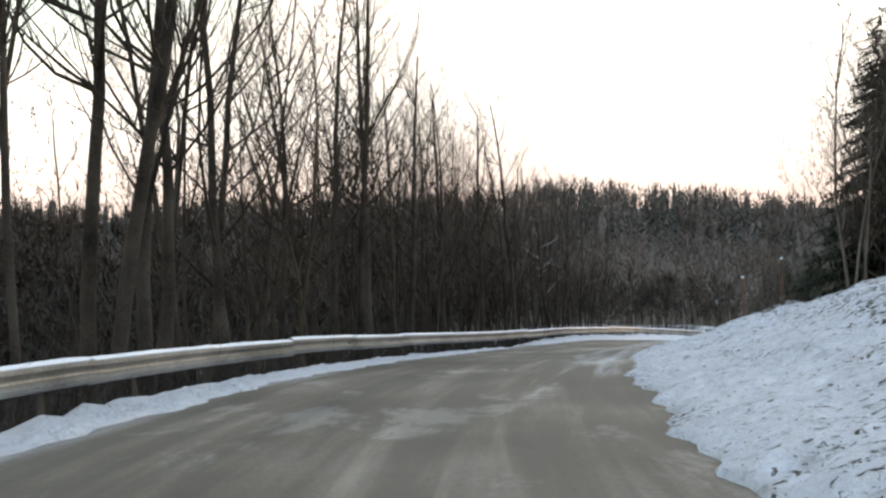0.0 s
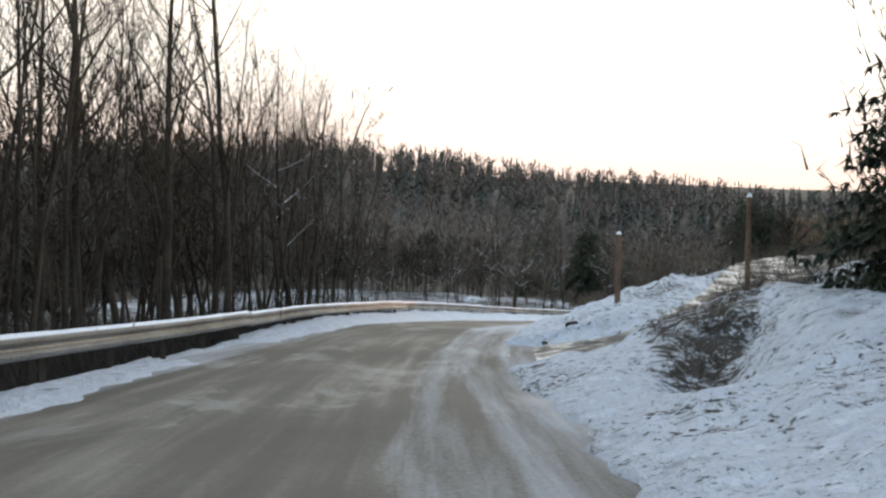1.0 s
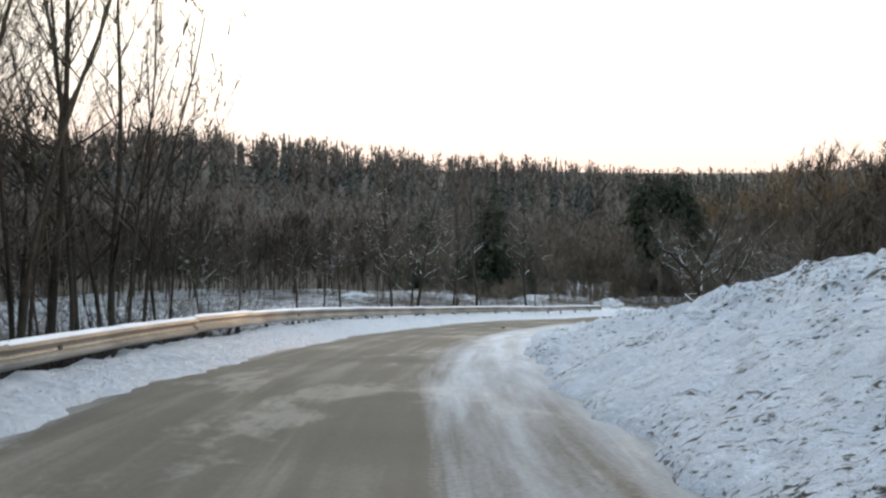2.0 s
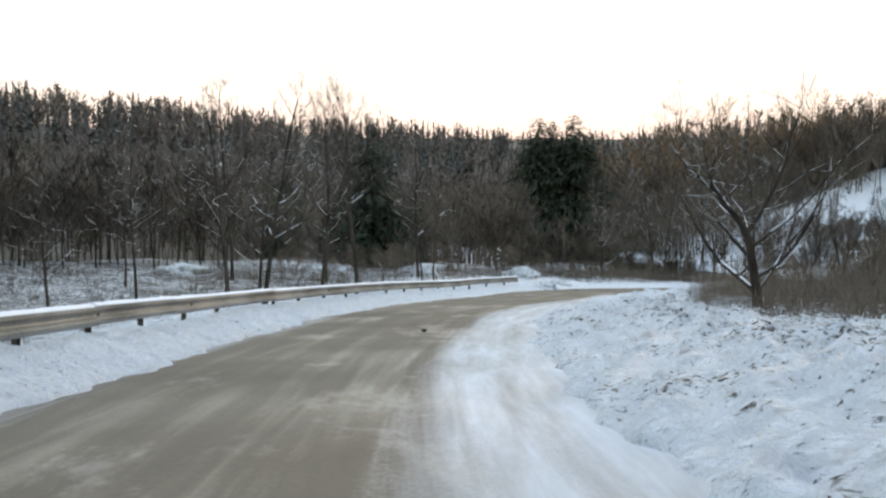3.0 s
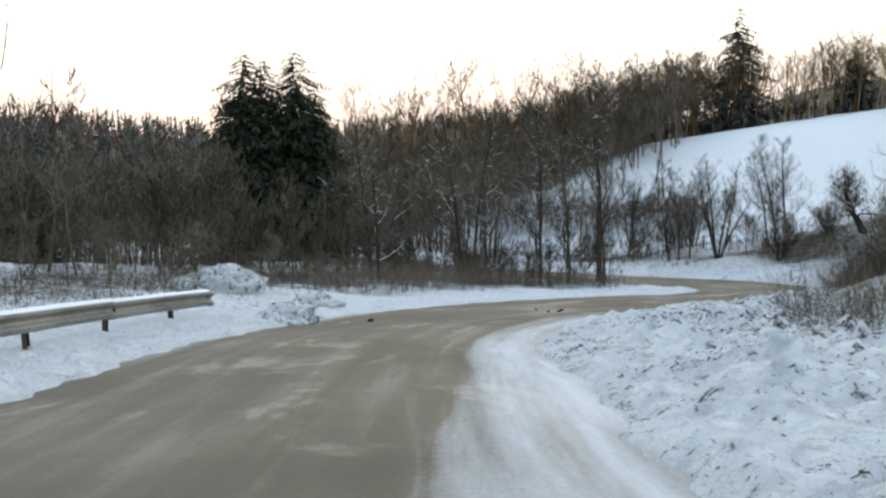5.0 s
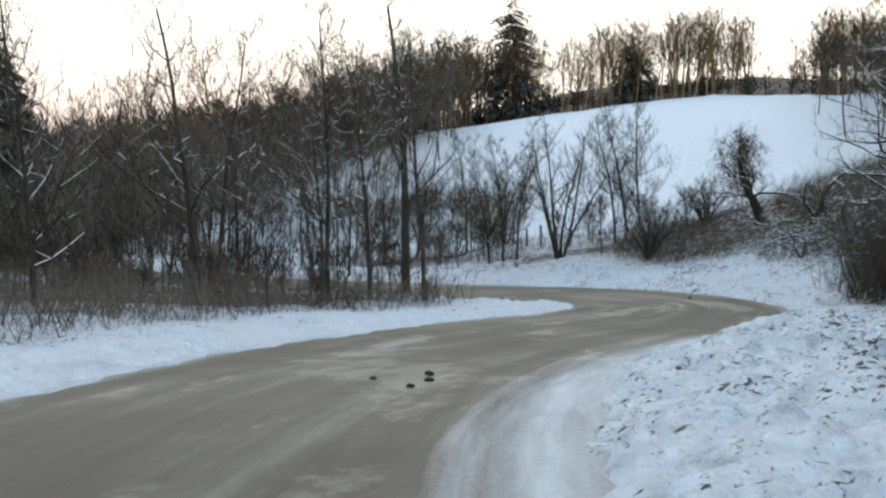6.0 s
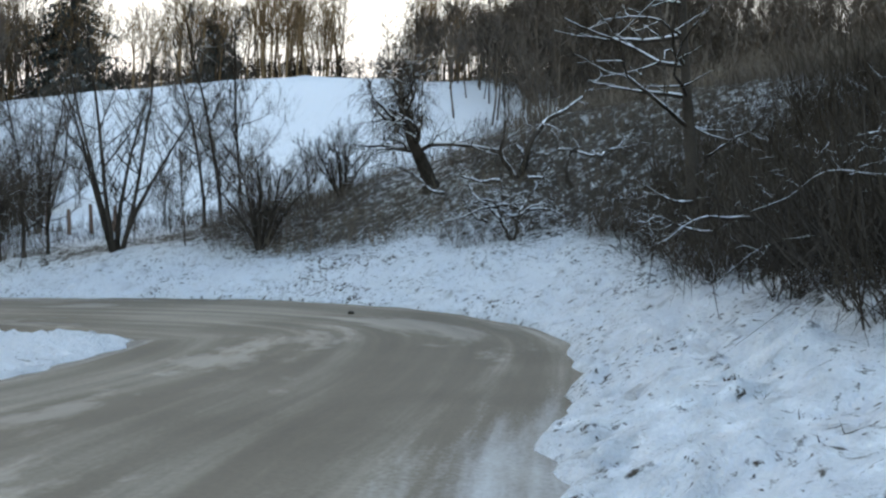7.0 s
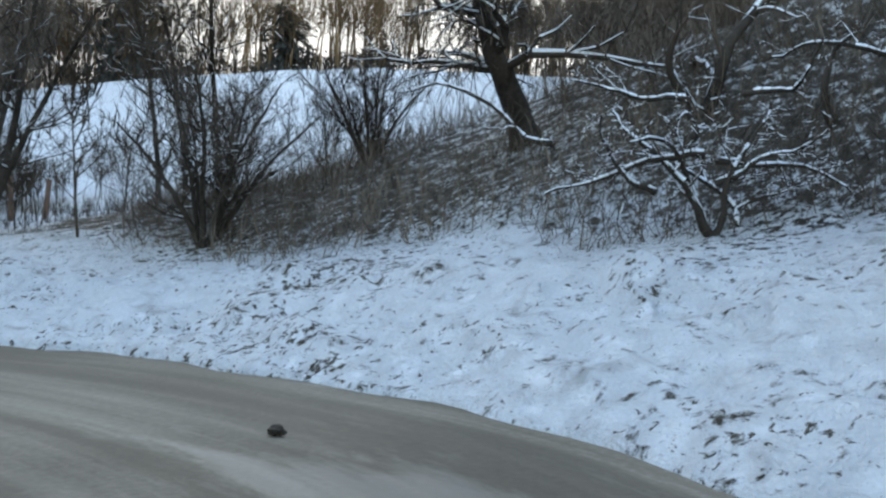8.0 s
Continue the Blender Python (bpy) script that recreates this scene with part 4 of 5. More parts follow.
# ---- single trees ----
birch_a = bare_tree("birch", "leaning white-limbed birch behind the guard rail", "tree", 31, snow=0.9, thick=1.1, height=6.0, girth=0.09, clear=0.25, limbs=9, spread=0.4, lean=0.25, twigs=3, subs=4)
place(birch_a, 5.0, 50.0, 200, 1.0)
birch_b = bare_tree("birch", "tall young birch with thin twigs beside the rail", "tree", 32, snow=0.5, height=7.8, girth=0.09, clear=0.30, limbs=18, spread=0.62, twigs=4, subs=6, rise=1.3, crook=0.13, fine=0.006)
place(birch_b, 31.1, 99.8, 40)
alder_a = bare_tree("alder", "thin dark alder trunk beside the rail end", "tree", 33, height=6.0, girth=0.10, clear=0.35, limbs=12, spread=0.3, twigs=3, subs=5)
place(alder_a, 37.4, 106.4, 10, 0.5)
place_copy(alder_a, 38.3, 106.9, 140, 0.45)
place_copy(birch_b, 28.4, 96.8, 170, 0.86)
elm = bare_tree("elm", "wide many-limbed tree with snow on its low branches", "tree", 34, snow=0.8, thick=1.0, height=5.1, girth=0.14, clear=0.10, limbs=17, spread=0.74, twigs=6, subs=9, rise=0.55, bend=1.0, crook=0.17, fine=0.006)
place(elm, 33.0, 79.0, 0, 1.0)
roadside_bush = bare_tree("tree", "dense bare tree standing on the snowy bank", "tree", 35, lite=True, height=8.5, girth=0.10, clear=0.06, limbs=46, spread=0.36, twigs=6, subs=9, rise=0.7, fine=0.010, reach=(0.18, 0.4))
place(roadside_bush, 12.7, 31.0, 0, 0.85)
place_copy(roadside_bush, 13.9, 29.4, 130, 0.95)
place_copy(roadside_bush, 14.6, 32.4, 250, 0.9)
# a thicket of young trunks along the valley side of the lower bend
SLIM = [
    bare_tree("alder", "slim bare alder with fine twigs on the valley floor", "tree", 41, lite=True, snow=0.35, height=8.0, girth=0.075, clear=0.25, limbs=26, spread=0.26, twigs=4, subs=7, rise=0.3, fine=0.008, reach=(0.2, 0.45)),
    bare_tree("alder", "crooked bare alder on snowy ground", "tree", 42, lite=True, snow=0.5, height=7.0, girth=0.09, clear=0.18, limbs=22, spread=0.36, twigs=4, subs=7, rise=0.4, lean=0.1, fine=0.008, reach=(0.16, 0.4)),
    bare_tree("alder", "young bare alder with rising limbs", "tree", 43, lite=True, snow=0.4, height=6.0, girth=0.07, clear=0.12, limbs=22, spread=0.34, twigs=4, subs=6, rise=0.6, fine=0.008, reach=(0.16, 0.4)),
]
rs = random.Random(77)
stout = bare_tree("alder", "stout dark alder trunk at the inside of the bend", "tree", 44, lite=True, snow=0.3, height=10.5, girth=0.17, clear=0.28, limbs=24, spread=0.26, twigs=4, subs=7, rise=0.4, fine=0.008, reach=(0.2, 0.45))
place(stout, 78.6, 126.6, 30)
SLIM_AT = [(73.9, 122.6, 0), (73.0, 124.0, 1), (70.5, 123.5, 0), (68.5, 126, 0), (66, 124, 1), (71.5, 128, 2), (63.5, 127, 0), (75.0, 127.5, 1), (60.5, 123, 2),
           (24.5, 96, 1), (20.5, 92, 0), (17.5, 88, 1), (14.5, 86.5, 0), (27.5, 101.5, 2), (22, 101, 0), (33, 108, 2), (39.5, 111, 1), (12, 80, 0), (9, 76, 2), (6.5, 72, 1), (4, 70, 0), (28, 107, 0), (24.6, 92.2, 1), (81, 133, 0), (84.5, 140, 1), (88, 147, 0), (79, 137, 0), (92, 150, 1), (86, 135, 2)]
done = set()
for x, y, i in SLIM_AT:
    if i in done:
        place_copy(SLIM[i], x, y, rs.uniform(0, 360), rs.uniform(0.85, 1.1) * (0.6 if x < 24 else 1.0), tilt=(rs.uniform(-4, 4), rs.uniform(-4, 4)))
    else:
        done.add(i)
        place(SLIM[i], x, y, rs.uniform(0, 360))
# trees at the foot of the field
FIELD = [
    bare_tree("field_tree", "many-stemmed bare tree at the foot of the snowy field", "tree", 51, lite=True, snow=0.3, height=7.0, girth=0.15, clear=0.08, limbs=26, spread=0.58, twigs=6, subs=10, rise=0.5, bend=0.6, crook=0.16, fine=0.010, reach=(0.15, 0.36)),
    bare_tree("field_tree", "slender bare tree with short side twigs by the field", "tree", 52, lite=True, snow=0.3, height=7.0, girth=0.075, clear=0.12, limbs=32, spread=0.30, twigs=5, subs=8, rise=0.4, fine=0.009, reach=(0.2, 0.45)),
    bare_tree("shrub_tree", "low spreading bare shrub with snow-dusted twigs", "shrub", 53, lite=True, snow=0.5, height=3.4, girth=0.07, clear=0.04, limbs=32, spread=0.75, twigs=6, subs=9, rise=0.4, crook=0.16, fine=0.009, reach=(0.14, 0.34)),
]
FIELD_AT = [(87.2, 127.5, 1, 0.74), (87.7, 127.1, 1, 0.70), (86.9, 128.0, 1, 0.68), (90.9, 123.4, 1, 0.88), (91.2, 122.9, 1, 0.84), (90.6, 123.8, 1, 0.76),
            (92.0, 121.0, 2, 0.5), (101, 138, 1, 1.0), (94.5, 127, 2, 0.5), (103, 143, 0, 0.9), (88.4, 121.4, 2, 0.5), (97, 141, 1, 0.9), (93, 138, 1, 0.8)]
done = set()
for x, y, i, sc in FIELD_AT:
    if i in done:
        place_copy(FIELD[i], x, y, rs.uniform(0, 360), sc)
    else:
        done.add(i)
        place(FIELD[i], x, y, rs.uniform(0, 360), sc)
fan_tree = clump_tree("field_tree", "many-stemmed bare tree fanning out at the foot of the field", "tree", 57, 6, 5.9, 0.085, splay=0.30, snow=0.3, clear=0.22, limbs=13, spread=0.34, twigs=4, subs=6, rise=0.4, crook=0.12, fine=0.007, reach=(0.2, 0.42))
place(fan_tree, 86.5, 124.4, 0)
place_copy(fan_tree, 97.5, 133.5, 120, 1.0)
stump_bush = clump_tree("shrub_tree", "bushy bare shrub tree of many stems by the bend", "shrub", 54, 9, 2.7, 0.05, splay=0.42, snow=0.4, clear=0.15, limbs=12, spread=0.42, twigs=4, subs=6, rise=0.4, crook=0.16, fine=0.0055, reach=(0.2, 0.42))
place(stump_bush, 85.7, 120.2, 60)
place_copy(stump_bush, 89.1, 119.2, 200, 0.80)
willow = bare_tree("fruit_tree", "gnarled old tree with drooping snowy twigs on the bank", "tree", 61, snow=0.95, thick=1.3, first=0, height=2.7, girth=0.17, clear=0.24, limbs=24, spread=0.74, twigs=6, subs=9, rise=0.2, droop=0.5, lean=0.12, crook=0.30, bend=0.6, fine=0.007, reach=(0.22, 0.5), tilt=(0.0, 0.95))
place(willow, 86.8, 116.2, 103 - math.degrees(random.Random(61).random() * 6.28), 1.15, 0.05)
snag = bare_tree("dead_tree", "dead tree with long snow-laden side branches", "tree", 62, snow=1.0, thick=1.35, height=6.2, girth=0.13, clear=0.26, limbs=19, spread=0.44, twigs=3, subs=6, rise=0.10, crook=0.28, bend=0.1, fine=0.007, around=(0.7, 3.2), tilt=(-0.1, 0.55))
place(snag, 79.65, 110.15, 0, tilt=(0, 2))


def dead_wood(name, label, x, y, up, stems, seed, steep=0.8, thick=1.3, group=""):
    """Crooked dead stems with snow along their upper sides; each stem: turn, degrees above level, length, girth, side limbs."""
    rng_ = random.Random(seed)
    root = tagged(new(name), label, "dead wood", group=group) if group else tagged(new(name), label, "dead wood")
    for turn, above, length, girth, limbs, *start in stems:
        foot = Vector(start[0]) if start else Vector()
        levels = grow(rng_, height=length, girth=girth, clear=0.2, limbs=limbs, spread=0.42, twigs=2, subs=4, rise=0.0, crook=0.26, bend=0.9, fine=0.005)
        turnm = pose(0, 0, 0, 90 - above, 0, turn).to_3x3()
        lv = [[(np.array(turnm @ Vector(p) + foot), np.array(turnm @ Vector(q) + foot), a, b) for p, q, a, b in l_] for l_ in levels]
        st = new("stem", array_mesh("stem", *tube(lv[0], 7), [M_BARK]))
        st.parent = root
        cr = tagged(new("side_growth", array_mesh("side_growth", *join([prisms(*stick_arrays(lv[1]), 4), prisms(*stick_arrays(lv[2]), 3), prisms(*stick_arrays(lv[3]), 1)]), [M_TWIG])), kind="stuff")
        cr.parent = root
        ridge = snow_on(lv, rng_, 0.92, thick, 0, steep)
        if ridge:
            so = tagged(new("snow", array_mesh("snow", *prisms(*stick_arrays(ridge), 4), [M_PURE])), "snow lying along the stem", kind="stuff")
            so.parent = root
    root.location = (x, y, ground_at(x, y) + up)
    return root


dead_wood("snag", "two broken crossing stems leaning out of the brush", 85.6, 114.0, -0.1, [(15, 64, 2.9, 0.085, 6), (50, 56, 2.2, 0.07, 5), (200, 66, 1.6, 0.07, 3)], 71, 0.99, 1.2)
dead_wood("snag", "short leaning stump dusted with snow in the brush", 84.4, 112.6, -0.1, [(250, 62, 1.2, 0.06, 2)], 73, 0.99, 1.1)
dead_wood("fallen_tree", "fallen leafless tree heaped with snow on the bank", 82.8, 113.7, -0.05,
          [(170, 58, 1.7, 0.040, 8), (20, 62, 1.6, 0.036, 8), (205, 44, 1.6, 0.036, 8), (75, 70, 1.5, 0.034, 7, (0.1, -0.2, 0.0)), (182, 6, 1.5, 0.032, 7, (0.0, 0.1, 0.75)), (4, 4, 1.3, 0.030, 7, (0.0, 0.0, 0.7)),
           (178, 0, 1.1, 0.028, 6, (0.1, 0.3, 1.25)), (350, 6, 1.0, 0.028, 6, (0.1, -0.2, 1.3)), (188, 14, 1.0, 0.028, 6, (-0.1, 0.5, 0.4)), (30, 38, 1.1, 0.028, 6, (0.0, 0.0, 0.5)), (310, 28, 1.0, 0.026, 6, (0.0, 0.2, 0.9))], 86, 0.93, 1.5)
dead_wood("fallen_branch", "long fallen branch with snow lying along it", 85.3, 115.6, 0.35, [(185, 6, 2.2, 0.034, 4)], 82, 0.9, 1.4)
dead_wood("fallen_branch", "snowy dead boughs sticking out of the brush", 84.0, 112.0, 0.5, [(170, 10, 1.6, 0.03, 5), (30, 25, 1.4, 0.03, 5), (100, 20, 1.2, 0.026, 5)], 83, 0.9, 1.4)


def snowy_branch(x, y, up, turn, tip, size, seed):
    """A long dead branch lying nearly level in the thicket, lined with snow."""
    rng_ = random.Random(seed)
    root = tagged(new("dead_branch"), "long dead branch lined with snow in the thicket", "dead wood", group="snowy branches")
    levels = grow(rng_, height=1.7 * size, girth=0.022, clear=0.15, limbs=11, spread=0.40, twigs=1, subs=4, rise=0.0, crook=0.24, bend=0.8)
    turnm = pose(0, 0, 0, 90 - tip, 0, turn).to_3x3()
    flat = [[(np.array(turnm @ Vector(p)), np.array(turnm @ Vector(q)), a, b) for p, q, a, b in lv] for lv in levels]
    st = new("stem", array_mesh("stem", *tube(flat[0], 6), [M_BARK]))
    st.parent = root
    cr = tagged(new("side_growth", array_mesh("side_growth", *join([prisms(*stick_arrays(flat[1]), 4), prisms(*stick_arrays(flat[2]), 3)]), [M_BARK])), kind="stuff")
    cr.parent = root
    so = tagged(new("snow", array_mesh("snow", *prisms(*stick_arrays(snow_on(flat, rng_, 0.95, 0.85, 0)), 4), [M_PURE])), "snow lying along the branch", kind="stuff")
    so.parent = root
    root.location = (x, y, ground_at(x, y) + up)


for i, (x, y, up, turn, tip, size) in enumerate([(73.4, 109.6, 0.9, 195, 6, 1.1), (72.6, 109.0, 0.5, 170, 8, 0.9), (74.8, 110.0, 0.8, 200, 5, 0.9), (71.6, 108.4, 0.9, 185, 4, 1.0),
                                                (73.0, 108.6, 1.4, 20, 6, 0.9), (76.4, 110.2, 1.2, 190, 5, 0.8), (71.2, 107.6, 0.45, 160, 8, 0.9), (77.6, 110.0, 1.7, 10, 12, 0.9), (72.0, 107.8, 1.7, 200, 2, 1.0)]):
    snowy_branch(x + 0.4, y + 0.1, up, turn, tip, size, 300 + i)

# ---- conifers ----
sp_a = spruce("spruce", "dark green spruce on the valley floor", 91, 8.6, 3.3, tiers=30, per=13, sprays=9, needles=6, fine=0.6)
place(sp_a, 41.9, 122.6, 0, 1.12)
sp_b = spruce("spruce", "dense dark conifer with a broad outline", 92, 17.6, 4.9, tiers=46, per=15, blunt=0.45, sprays=8, needles=5, fine=0.7)
place(sp_b, 88.2, 166.6, 0, 1.02)
place_copy(sp_b, 86.2, 168.4, 120, 0.98)
place_copy(sp_b, 84.2, 168.4, 220, 0.99)
place_copy(sp_b, 89.6, 165.8, 60, 0.84)
sp_c = spruce("spruce", "dark spruce with drooping boughs on the snowy bank", 93, 9.5, 2.5, tiers=42, per=17, blunt=0.8, sprays=11, needles=10, fine=0.42)
place(sp_c, 13.9, 34.0, 0, 1.0)
place_copy(sp_c, 15.6, 31.6, 110, 1.1)
place_copy(sp_a, 24.5, 46.0, 30, 0.8, label="dark spruce standing beside the side road")
place_copy(sp_a, 27.5, 49.0, 90, 0.8, label="dark spruce standing beside the side road")
place_copy(sp_b, 32.5, 55.5, 200, 0.85, label="tall spruce standing above the side road")
# field spruces wear the haze-paled needle colour because they stand far off
sp_d = spruce("spruce", "tall spruce above the snowy field", 94, 17.6, 5.8, tiers=34, per=13, blunt=0.62, sprays=7, needles=4, fine=0.7, needle=M_FIR_HAZED)
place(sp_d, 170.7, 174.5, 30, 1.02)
sp_e = spruce("spruce", "broad low spruce in the row above the field", 95, 9.0, 4.1, tiers=24, per=12, blunt=0.5, sprays=7, needles=4, fine=0.7, needle=M_FIR_HAZED)
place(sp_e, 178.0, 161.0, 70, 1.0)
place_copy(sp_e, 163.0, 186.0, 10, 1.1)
for x, y, sc in ((52, 112 + 40, 1.1), (58, 149, 1.0), (47, 158, 1.15), (60, 190, 1.5), (75, 200, 1.4)):
    place_copy(sp_a, x, y, rs.uniform(0, 360), sc)

# ---- woods that nobody could count ----
WOODS = [template_bare(i, 18, 5, 2, 1.15) for i in range(6)]


def template_fine(seed, limbs=17, spread=0.46, clear=0.22, twigs=3, rise=0.30, fine=0.0032, girth=0.017, thin=2):
    """A finely branched tree one unit tall, for rows seen against the sky."""
    lv = grow(random.Random(seed), 1.0, girth, clear=clear, limbs=limbs, spread=spread, twigs=twigs, rise=rise, subs=5, crook=0.13, fine=fine, reach=(0.18, 0.42))
    a = [stick_arrays(v) for v in lv]
    return join([prisms(*a[0], 3), prisms(*a[1], 2), prisms(*a[2], 1), prisms(*[v[::thin] for v in a[3]], 1)])


EDGE = [template_fine(80 + i, limbs=20, spread=0.56, clear=0.32, twigs=4, fine=0.0054, thin=5) for i in range(5)] + [template_fine(90 + i, spread=0.38, clear=0.36, fine=0.0044, thin=4) for i in range(3)]
DENSE = [template_bare(20 + i, 24, 6, 2, 1.5, thick=1.3) for i in range(6)]
RIDGE = [template_bare(40 + i, 13, 4, 1, 1.5, thick=3.4) for i in range(5)]
FIRS = [template_bare(60 + i, 12, 6, 0, conifer=True) for i in range(4)]
rw = np.random.RandomState(5)
x, y = by_road(80, s_at(-1, 24), s_at(13, 60), 2.2, 8.0, 1, 18)
ROW = [template_fine(100 + i, spread=0.34, clear=0.2, fine=0.0017, girth=0.008) for i in range(5)]
scatter("row_saplings", ROW, x, y, np.clip(10.2 - 0.10 * np.maximum(y - 42, 0), 5, 13) * (0.75 + 0.25 * np.random.RandomState(3).rand(len(x))), M_BRUSH, 19, "finely twigged young trees in the row behind the rail", "trees")
x, y = 66 + 24 * np.random.RandomState(4).rand(120), 121.5 + 17 * np.random.RandomState(6).rand(120)
ok = clear_of_road(x, y, 3.2)
scatter("bend_shrubs", DENSE, x[ok], y[ok], 0.9 + 1.9 * np.random.RandomState(8).rand(ok.sum()), M_BRUSH, 20, "dark shrubs and brambles inside the bend", "shrubs")

x, y = by_road(440, s_at(-2, -25), s_at(17, 68), 7, 55, 1, 6, 0.9)
k, off = nearest(x, y)
top = CL[k, 2] + 1.2 + 0.09 * np.clip(y, 0, 70) + 0.02 * off
scatter("valley_wood", WOODS, x, y, np.clip(top - land(x, y) - 3.2 * rw.rand(len(x)) ** 1.5, 3, 17), M_BARK, 7, "bare mixed wood on the slope below the road", "woods")
x, y = by_road(420, s_at(-2, -10), s_at(30, 90), 4.5, 60, 1, 16, 1.1)
ok = ~((y > 62) & ~clear_of_road(x, y, 18))
x, y = x[ok], y[ok]
k, off = nearest(x, y)
top = np.where(y < 62, CL[k, 2] + 1.0 + 0.05 * np.clip(y, 0, 60), CL[k, 2] + 1.0)
scatter("undergrowth", DENSE, x, y, np.clip((top - land(x, y)) * (0.45 + 0.5 * rw.rand(len(x))), 2.5, 10), M_BARK, 17, "dark bare undergrowth below the road", "shrubs")
n = 780
x, y = -60 + 190 * rw.rand(n), 108 + 110 * rw.rand(n)
k, off = nearest(x, y)
q = (x - 93) * 0.90 + (y - 124) * 0.43
ok = (np.abs(off) > 14) & (off > 0) & (q < -2) & (y > 118)
ok &= ~((x > 64) & (x < 104) & (y < 163)) & ~((np.abs(x - 40) < 7) & (y < 123))
ray_ = np.degrees(np.arctan2(x - 40, y - 98))
ok &= ~((ray_ > 32) & (ray_ < 37.5) & (y < 167))
low = np.where((ray_ > 20) & (ray_ < 46) & (np.hypot(x - 40, y - 98) < 90), 0.5, 1.0)
scatter("valley_floor_wood", WOODS, x[ok], y[ok], low[ok] * (4.4 + 4.0 * rw.rand(ok.sum())), M_TWIG, 8, "grey-brown bare wood across the valley", "woods")
x, y = by_road(260, s_at(32, 92), s_at(79, 124), 9, 34, 1, 26, 0.8)
ok = clear_of_road(x, y, 8) & ((x > 54) | clear_of_road(x, y, 17)) & (x < 84) & ~((np.abs(x - 40) < 6) & (y < 122))
scatter("valley_brush", DENSE, x[ok], y[ok], 1.2 + 3.2 * rw.rand(ok.sum()), M_BRUSH, 27, "tangled brown brush on the valley floor", "shrubs")

def band(n, r0, r1, a0, a1, seed):
    r = np.random.RandomState(seed)
    rr, aa = r0 + (r1 - r0) * r.rand(n), np.radians(a0 + (a1 - a0) * r.rand(n))
    return 30 + rr * np.sin(aa), 90 + rr * np.cos(aa)


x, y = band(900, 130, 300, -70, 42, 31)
scatter("mid_wood", RIDGE, x, y, 8 + 3.5 * rw.rand(len(x)), M_FAR_HAZED, 32, "distant grey-brown wood on the rising ground", "woods")
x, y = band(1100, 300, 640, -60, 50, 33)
scatter("far_wood", RIDGE, x, y, 13 + 7 * rw.rand(len(x)), M_FAR_HAZED, 34, "far wooded ridge against the sky", "woods")
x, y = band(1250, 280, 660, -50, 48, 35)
scatter("far_firs", FIRS, x, y, 13 + 8 * rw.rand(len(x)), M_FIR_HAZED, 36, "dark conifers along the far ridge", "woods")

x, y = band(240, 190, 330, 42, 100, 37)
scatter("hilltop_wood", RIDGE, x, y, 5 + 3 * rw.rand(len(x)), M_FAR_HAZED, 38, "low grey-brown wood beyond the field", "woods")
# the row above the field, and the wood behind it
def field_xy(q, p):
    return 93 + q * 0.90 - p * 0.43, 124 + q * 0.43 + p * 0.90


n = 430
q, p = 90 + 20 * rw.rand(n) ** 2.2, -62 + 150 * rw.rand(n) ** 1.15
x, y = field_xy(q, p)
ok = ~((p > -26) & (p < -19))
scatter("field_edge_wood", EDGE, x[ok], y[ok], (6.6 + 4.2 * rw.rand(n) + 1.6 * smooth(8, 40, p))[ok], M_EDGE, 42, "row of tall bare trees along the top of the field", "woods")
ROUND = [template_fine(120 + i, limbs=26, spread=0.62, clear=0.22, twigs=4, rise=0.35, fine=0.0034) for i in range(3)]
x, y = np.array([145.0, 139.5, 150.5, 133.0, 156.0, 143.0, 128.0, 122.0]), np.array([204.6, 209.0, 198.5, 210.0, 193.0, 214.0, 213.5, 217.0])
scatter("skyline_trees", ROUND, x, y, np.array([17.6, 15.0, 14.8, 13.0, 14.5, 15.0, 13.0, 12.0]), M_EDGE, 43, "broad round-crowned bare trees on the skyline", "trees")
n = 330
q, p = 90.5 + 9 * rw.rand(n), -62 + 160 * rw.rand(n)
x, y = field_xy(q, p)
scatter("field_hedge", RIDGE, x, y, 1.3 + 1.7 * rw.rand(n), M_BRUSH, 44, "low dark hedge along the top of the field", "shrubs", squash=2.2)
# wood to the valley side of the field
n = 700
q, p = -6 + 104 * rw.rand(n), 17 + 75 * rw.rand(n) ** 1.3
x, y = field_xy(q, p)
ok = clear_of_road(x, y, 5) & ((q > 62) | (p > 34) | (rw.rand(n) < 0.22))
scatter("field_side_wood", WOODS, x[ok], y[ok], (6 + 4 * rw.rand(n) + 2.5 * smooth(45, 75, q))[ok], M_TWIG, 46, "bare wood beside the snowy field", "woods")

# the wooded hill and thicket beside the last bend
r_ = np.random.RandomState(19)
x, y = 66 + 50 * r_.rand(420), 140 + 44 * r_.rand(420)
ray_ = np.degrees(np.arctan2(x - 30, y - 85))
ok = ((x - 45) < 1.07 * (y - 103) - 2 * np.sin(y * 0.6)) & clear_of_road(x, y, 12) & ~((ray_ > 32) & (ray_ < 38) & (y < 167))
scatter("copse", DENSE, x[ok], y[ok], 4.5 + 4.0 * r_.rand(ok.sum()), M_TWIG, 47, "dense dark copse below the field", "woods")
x, y = -14 + 52 * r_.rand(260), 98 + 34 * r_.rand(260)
ok = (x < 24.5 + 0.2 * (y - 79)) & clear_of_road(x, y, 17)
scatter("valley_thicket", DENSE, x[ok], y[ok], 3.0 + 3.0 * r_.rand(ok.sum()), M_BARK, 36, "dark tangled wood on the valley floor", "woods")
q, p = 68 + 30 * r_.rand(170), 20 + 46 * r_.rand(170)
x, y = field_xy(q, p)
